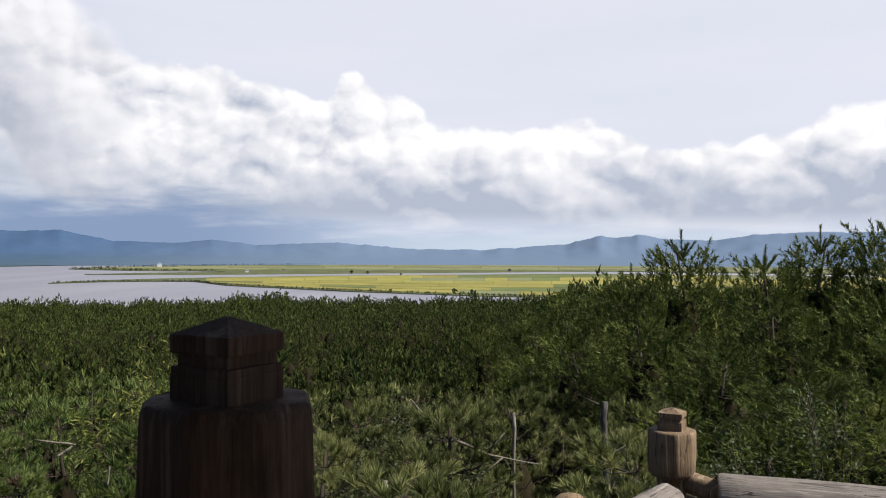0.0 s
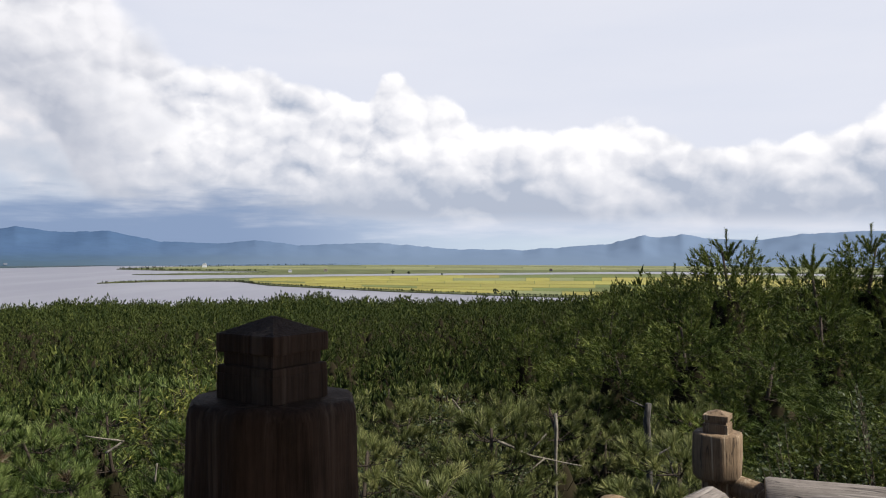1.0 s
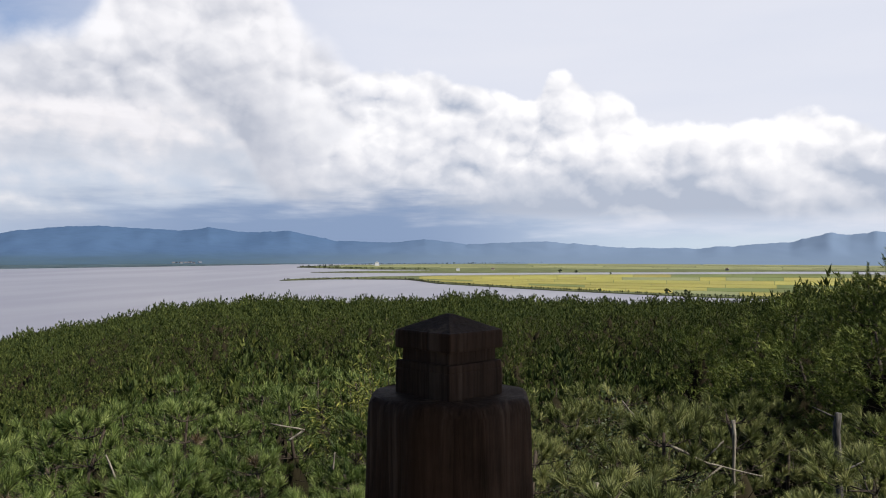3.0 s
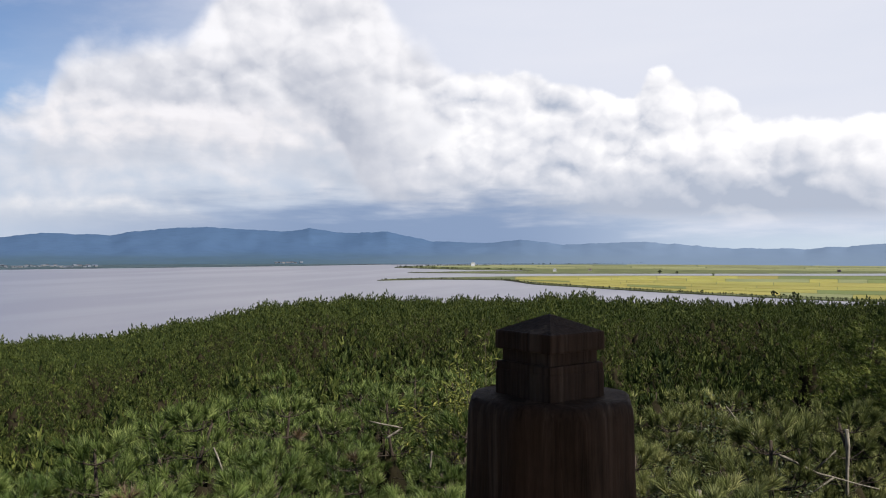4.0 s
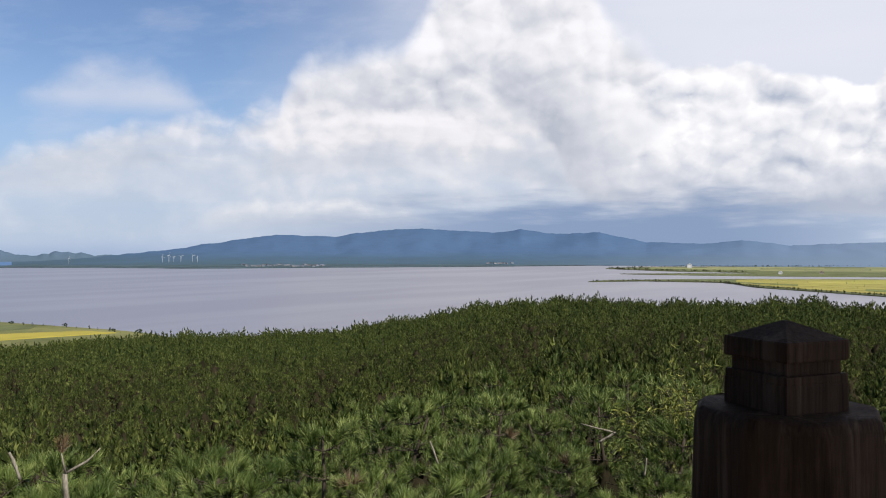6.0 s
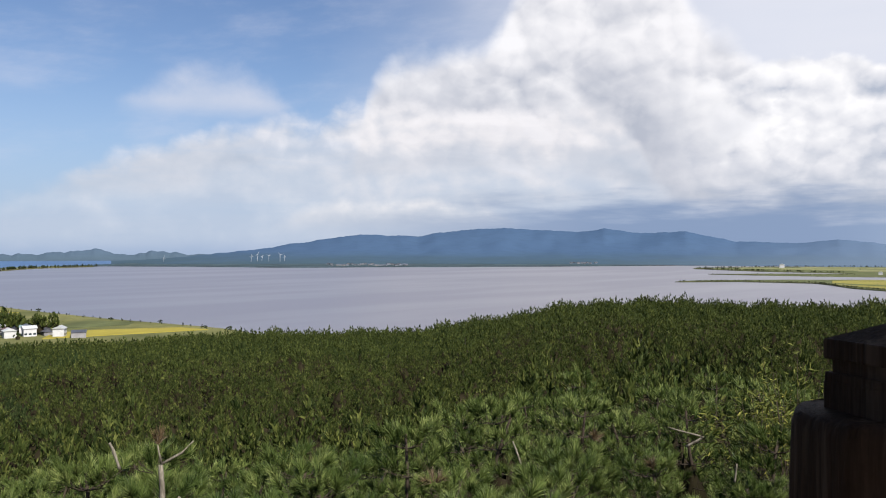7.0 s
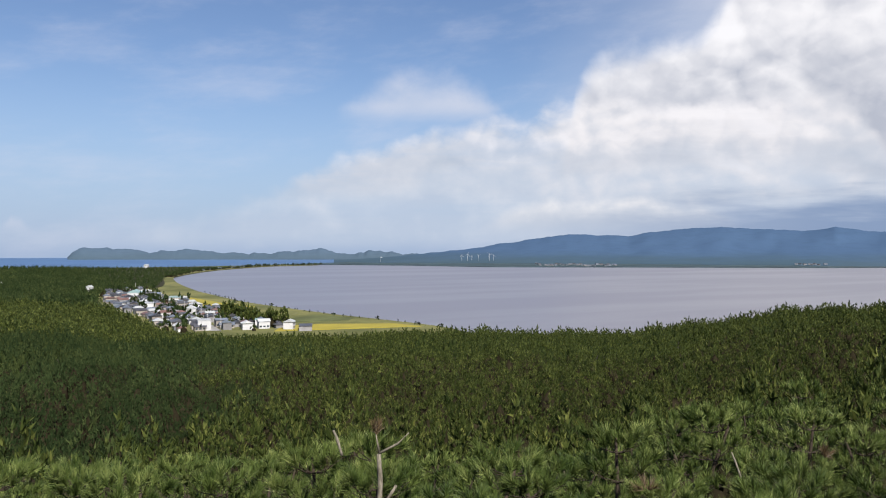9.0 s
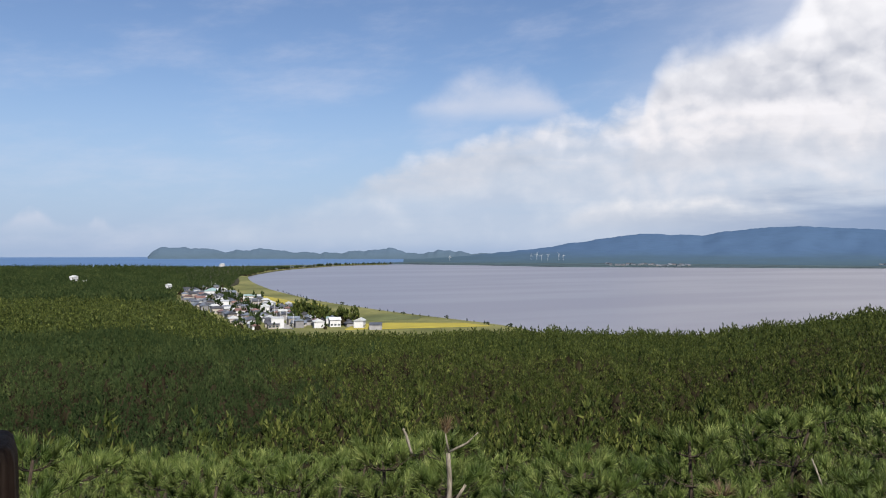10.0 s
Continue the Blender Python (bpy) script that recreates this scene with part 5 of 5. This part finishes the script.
    # far shore settlements
    for a0, a1, r0, n in ((43.6, 49.2, 2800, 30), (30.6, 32.6, 3120, 8), (-14, 2.5, 4040, 34), (5.8, 8.2, 3700, 9), (67.5, 72.5, 2480, 16), (26.0, 29.0, 3320, 6)):
        for i in range(n):
            a = a0 + (a1 - a0) * (i + rng.uniform()) / n
            r = float(np.interp(a, [67, 68, 70.5, 72.5], [2760, 2690, 2340, 2080])) if a0 > 60 else r0 + rng.uniform(0, 130)
            z = 2.0 if a0 > 60 else 1.8 + 0.035 * (r - r0)
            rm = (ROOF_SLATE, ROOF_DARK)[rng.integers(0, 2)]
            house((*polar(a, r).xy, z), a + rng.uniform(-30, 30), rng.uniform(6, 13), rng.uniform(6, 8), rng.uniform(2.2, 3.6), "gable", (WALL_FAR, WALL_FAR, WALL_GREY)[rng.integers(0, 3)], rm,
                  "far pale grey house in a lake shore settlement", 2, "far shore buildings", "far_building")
    # poles along the street
    for i in range(14):
        k = i / 14 * 4.99
        q = S[int(k)].lerp(S[int(k) + 1], k % 1) + Vector((5.0, 1.5, 0))
        t = thing("utility_pole", pose(q.x, q.y, 1.5), "grey concrete utility pole beside a village street", "utility pole", "utility poles")
        part("shaft", mesh_from("shaft", *tube([(0, 0, 0), (0, 0, 11)], [0.2, 0.13], 6), POLE_GREY), None, t)
        part("crossarm", box(bmesh.new(), -0.9, -0.08, 9.8, 0.9, 0.08, 9.96), POLE_GREY, t)


village()


def turbine(at, h, turn, spin):
    t = thing("wind_turbine", pose(*at, 0, 0, turn), "pale grey-white three-bladed wind turbine on a far shore, at rest", "wind turbine", "wind turbines")
    part("tower", mesh_from("tower", *tube([(0, 0, 0), (0, 0, h)], [h * 0.026, h * 0.016], 8), METAL_FAR, True), None, t)
    nacelle = part("nacelle", box(bmesh.new(), -1.3, -3.0, h - 1.1, 1.3, 3.0, h + 1.5, 0.3), METAL_FAR, t)
    part("hub", mesh_from("hub", *tube([(0, -4.1, h + 0.2), (0, -3.6, h + 0.2), (0, -2.9, h + 0.2)], [0.3, 0.8, 0.9], 8), METAL_FAR, True), None, nacelle)
    for i in range(3):
        a = radians(spin + 120 * i)
        tip = (math.sin(a) * h * 0.36, -3.6, h + 0.2 + math.cos(a) * h * 0.36)
        mid = (math.sin(a) * h * 0.16, -3.5, h + 0.2 + math.cos(a) * h * 0.16)
        part("blade", mesh_from("blade", *tube([(0, -3.2, h + 0.2), mid, tip], [0.4, 0.5, 0.15], 5), METAL_FAR, True), None, t)


for i, (a, h) in enumerate(((54.2, 26), (53.8, 31), (53.5, 24), (53.05, 27), (52.3, 31), (52.0, 25), (59.8, 20))):
    turbine(polar(a, 3380, 4.0 if i < 6 else 3.0), h, a + 15, 20 * i)


# ---- undergrowth close to the lookout ----
def leaf_shrub(name, at, height, radius, leaves, leaf, mat, label, seed, narrow=0.45):
    """Twigs with many separate leaves."""
    rng = np.random.default_rng(seed)
    t = thing(name, pose(*at), label, "shrub")
    twigs, P, D = [], [], []
    for i in range(22):
        g, e = rng.uniform(0, 6.28), rng.uniform(0.25, 1.0)
        tip = Vector((math.cos(g) * radius * e, math.sin(g) * radius * e, height * (1.05 - 0.45 * e * e) * rng.uniform(0.8, 1.05)))
        mid = tip * 0.5 + Vector((0, 0, height * 0.12))
        twigs.append(tube([(0, 0, 0), mid, tip], [0.008, 0.005, 0.002], 4))
        for _ in range(leaves // 22):
            s = rng.uniform(0.35, 1.0)
            q = mid.lerp(tip, s) + Vector(rng.normal(size=3)) * 0.06
            P.append(tuple(q))
            D.append((math.cos(g) * 0.7 + rng.normal() * 0.6, math.sin(g) * 0.7 + rng.normal() * 0.6, rng.normal() * 0.5 + 0.1))
    P, D = np.array(P), np.array(D)
    D /= np.linalg.norm(D, axis=1, keepdims=True)
    S = np.cross(D, rng.normal(size=D.shape))
    S /= np.linalg.norm(S, axis=1, keepdims=True)
    N = np.cross(D, S)
    L = leaf * rng.uniform(0.65, 1.2, len(P))[:, None]
    V = np.stack([P, P + D * L * 0.5 + S * L * narrow * 0.5, P + D * L - N * L * 0.12, P + D * L * 0.5 - S * L * narrow * 0.5], 1).reshape(-1, 3)
    k = np.arange(len(P))[:, None] * 4
    F = np.concatenate([k + [0, 1, 2], k + [0, 2, 3]])
    part("branchwork", mesh_from("branchwork", *joined(twigs), BARK), None, t)
    part("foliage", mesh_from("foliage", V, F, mat), None, t)
    return t


def on_ray(az, el, r):
    return polar(az, r, EYE_Z + r * math.tan(radians(el)))


for a, el, r, h, rad, n, leaf, mat, txt, nar in (
        (0.4, -11.4, 7.0, 1.6, 0.62, 1170, 0.036, LEAVES, "grey-green broadleaf shrub with glossy leaves among pines", 0.55),
        (6.6, -12.0, 7.4, 1.5, 0.40, 420, 0.052, LEAVES, "small broadleaf shrub with dull green leaves among pines", 0.55),
        (2.6, -9.6, 11.0, 1.8, 0.8, 600, 0.06, LEAVES, "broadleaf shrub with dull green leaves among pines", 0.55),
        (18.2, -6.0, 9.5, 2.6, 0.62, 700, 0.10, LEAVES_YELLOW, "yellow-green sapling with long narrow leaves", 0.20),
        (20.6, -8.2, 9.5, 2.0, 0.70, 760, 0.095, LEAVES_YELLOW, "yellow-green shrub with long narrow leaves", 0.22),
        (16.0, -8.4, 10.2, 1.9, 0.70, 640, 0.095, LEAVES_YELLOW, "yellow-green shrub with long narrow leaves", 0.22),
        (-21.0, -11.5, 6.0, 1.6, 0.55, 910, 0.036, LEAVES, "glossy dark broadleaf shrub beside a log rail", 0.6),
        (-25.5, -9.0, 6.6, 1.7, 0.7, 1040, 0.036, LEAVES, "glossy dark broadleaf shrub beside a log rail", 0.6),
        (-17.5, -12.0, 5.6, 1.4, 0.5, 728, 0.036, LEAVES, "glossy dark broadleaf shrub behind a log post", 0.6)):
    p = on_ray(a, el, r)
    leaf_shrub("shrub", (p.x, p.y, p.z - h), h, rad, n, leaf, mat, txt, int(a * 10) + 400, nar)


def bare_stem(name, points, radii, mat, label, twigs=(), group=""):
    """A dead stem or stake; points run from its foot to its tip."""
    foot = Vector(points[0])
    t = thing(name, pose(*foot), label, "dead stem", group)
    path, girth, m = [], [], 6
    for i in range((len(points) - 1) * m + 1):
        k, f = min(i // m, len(points) - 2), i / m - min(i // m, len(points) - 2)
        p = Vector(points[k]).lerp(Vector(points[k + 1]), f)
        r = radii[k] + (radii[k + 1] - radii[k]) * f
        path.append(p + noise.noise_vector(p * 5.0) * r * 1.1)
        girth.append(r * (1 + 0.35 * noise.noise(p * 17.0)))
    points, radii = path, girth
    part("stem", mesh_from("stem", *tube([Vector(p) - foot for p in points], radii, 9), mat, True), None, t)
    for q in twigs:
        part("twig", mesh_from("twig", *tube([Vector(p) - foot for p in q[0]], q[1], 6), mat, True), None, t)
    return t


def stems():
    def up(az, el, r, h, lean=0.0):
        tip = on_ray(az, el, r)
        return [tip + Vector((lean, 0, -h)), tip + Vector((lean * 0.4 + 0.012, 0.01, -h * 0.5)), tip]
    bare_stem("stake", up(-11.0, -10.2, 6.0, 1.6, 0.02), [0.026, 0.025, 0.022], STAKE, "dark grey upright dead pine stem", [
        ([on_ray(-11.05, -10.5, 6.0), on_ray(-9.6, -9.9, 6.0)], [0.008, 0.004]),
        ([on_ray(-11.1, -13.8, 6.0), on_ray(-12.7, -12.8, 6.1)], [0.010, 0.005])])
    bare_stem("dead_branch", [on_ray(-11.9, -14.9, 5.7), on_ray(-12.6, -13.9, 5.7), on_ray(-13.2, -13.0, 5.7)], [0.012, 0.011, 0.006], DEADWOOD, "pale dry dead branch among pines")
    bare_stem("dead_branch", [on_ray(-10.9, -17.0, 5.5), on_ray(-11.5, -15.9, 5.5), on_ray(-11.9, -14.9, 5.5)], [0.013, 0.012, 0.008], DEADWOOD, "pale dry dead branch among pines")
    bare_stem("stake", up(-4.9, -11.1, 6.6, 1.5), [0.015, 0.014, 0.012], DEADWOOD, "pale grey upright dead stem among pines")
    bare_stem("stake", up(3.95, -15.6, 6.0, 1.0), [0.020, 0.019, 0.017], DEADWOOD, "short sawn-off pale stem among pines")
    bare_stem("dead_branch", [on_ray(1.9, -17.0, 5.8), on_ray(1.1, -16.0, 5.8), on_ray(0.7, -15.5, 5.8)], [0.012, 0.010, 0.005], DEADWOOD, "pale dry dead branch among pines")
    bare_stem("dead_branch", [on_ray(-0.9, -13.0, 6.4), on_ray(-3.4, -13.9, 6.5), on_ray(-6.7, -14.4, 6.6)], [0.010, 0.008, 0.004], DEADWOOD, "long thin dry branch lying across bushes", [
        ([on_ray(-3.0, -13.8, 6.5), on_ray(-4.3, -12.4, 6.5)], [0.009, 0.004]), ([on_ray(-4.2, -14.0, 6.5), on_ray(-3.0, -15.0, 6.4)], [0.008, 0.004])])
    bare_stem("dead_branch", [on_ray(2.2, -10.2, 8.0), on_ray(1.4, -11.2, 8.0), on_ray(0.2, -12.1, 8.0)], [0.006, 0.011, 0.010], DEADWOOD, "thin dry branch standing out of bushes")
    # forked stem with a tuft at each tip
    f = on_ray(60.15, -13.8, 5.0)
    bare_stem("dead_pine_stem", [on_ray(60.4, -21.0, 5.0), on_ray(60.2, -17.0, 5.0), f], [0.020, 0.017, 0.013], DEADWOOD, "pale forked dead pine stem rising out of young pines", [
        ([f, on_ray(58.9, -13.2, 5.0), on_ray(58.15, -12.5, 5.0)], [0.008, 0.007, 0.005]),
        ([on_ray(59.9, -17.2, 5.0), on_ray(59.0, -15.9, 5.0)], [0.010, 0.009]),
        ([f, on_ray(60.4, -12.6, 5.0)], [0.008, 0.004])])
    bare_stem("dead_branch", [on_ray(62.75, -13.9, 5.2), on_ray(63.1, -12.6, 5.2), on_ray(63.3, -12.2, 5.2)], [0.009, 0.009, 0.008], DEADWOOD, "short pale dry twig among young pines")
    bare_stem("dead_branch", [on_ray(25.0, -12.9, 7.0), on_ray(23.9, -12.2, 7.0), on_ray(26.2, -11.7, 7.0)], [0.010, 0.009, 0.004], DEADWOOD, "pale bent dry branch among young pines")
    bare_stem("dead_branch", [on_ray(22.0, -14.8, 6.0), on_ray(21.9, -13.7, 6.0)], [0.008, 0.006], DEADWOOD, "short pale dry twig among young pines")
    bare_stem("dead_branch", [on_ray(36.0, -14.5, 6.0), on_ray(36.6, -13.0, 6.0)], [0.008, 0.005], DEADWOOD, "short pale dry twig among young pines")
    # a few browned tufts
    rng = np.random.default_rng(2)
    for a, el, q in ((60.4, -12.7, 5.0), (27.2, -14.5, 6.2), (31.0, -12.9, 6.6), (42.0, -15.8, 5.4)):
        t = thing("dead_tuft", pose(*on_ray(a, el, q)), "browned dead needle tuft on a young pine", "pine tuft", "browned tufts")
        X = rng.normal(size=(4, 3)) * 0.5 + np.array([0, 0, 1.0])
        X /= np.linalg.norm(X, axis=1, keepdims=True)
        part("tuft_needles", mesh_from("tuft_needles", *needles(rng, np.zeros((4, 3)), X, [0.07] * 4, 36, 0.08, 0.005, (0.2, 1.0)), NEEDLES_DEAD), None, t)


stems()
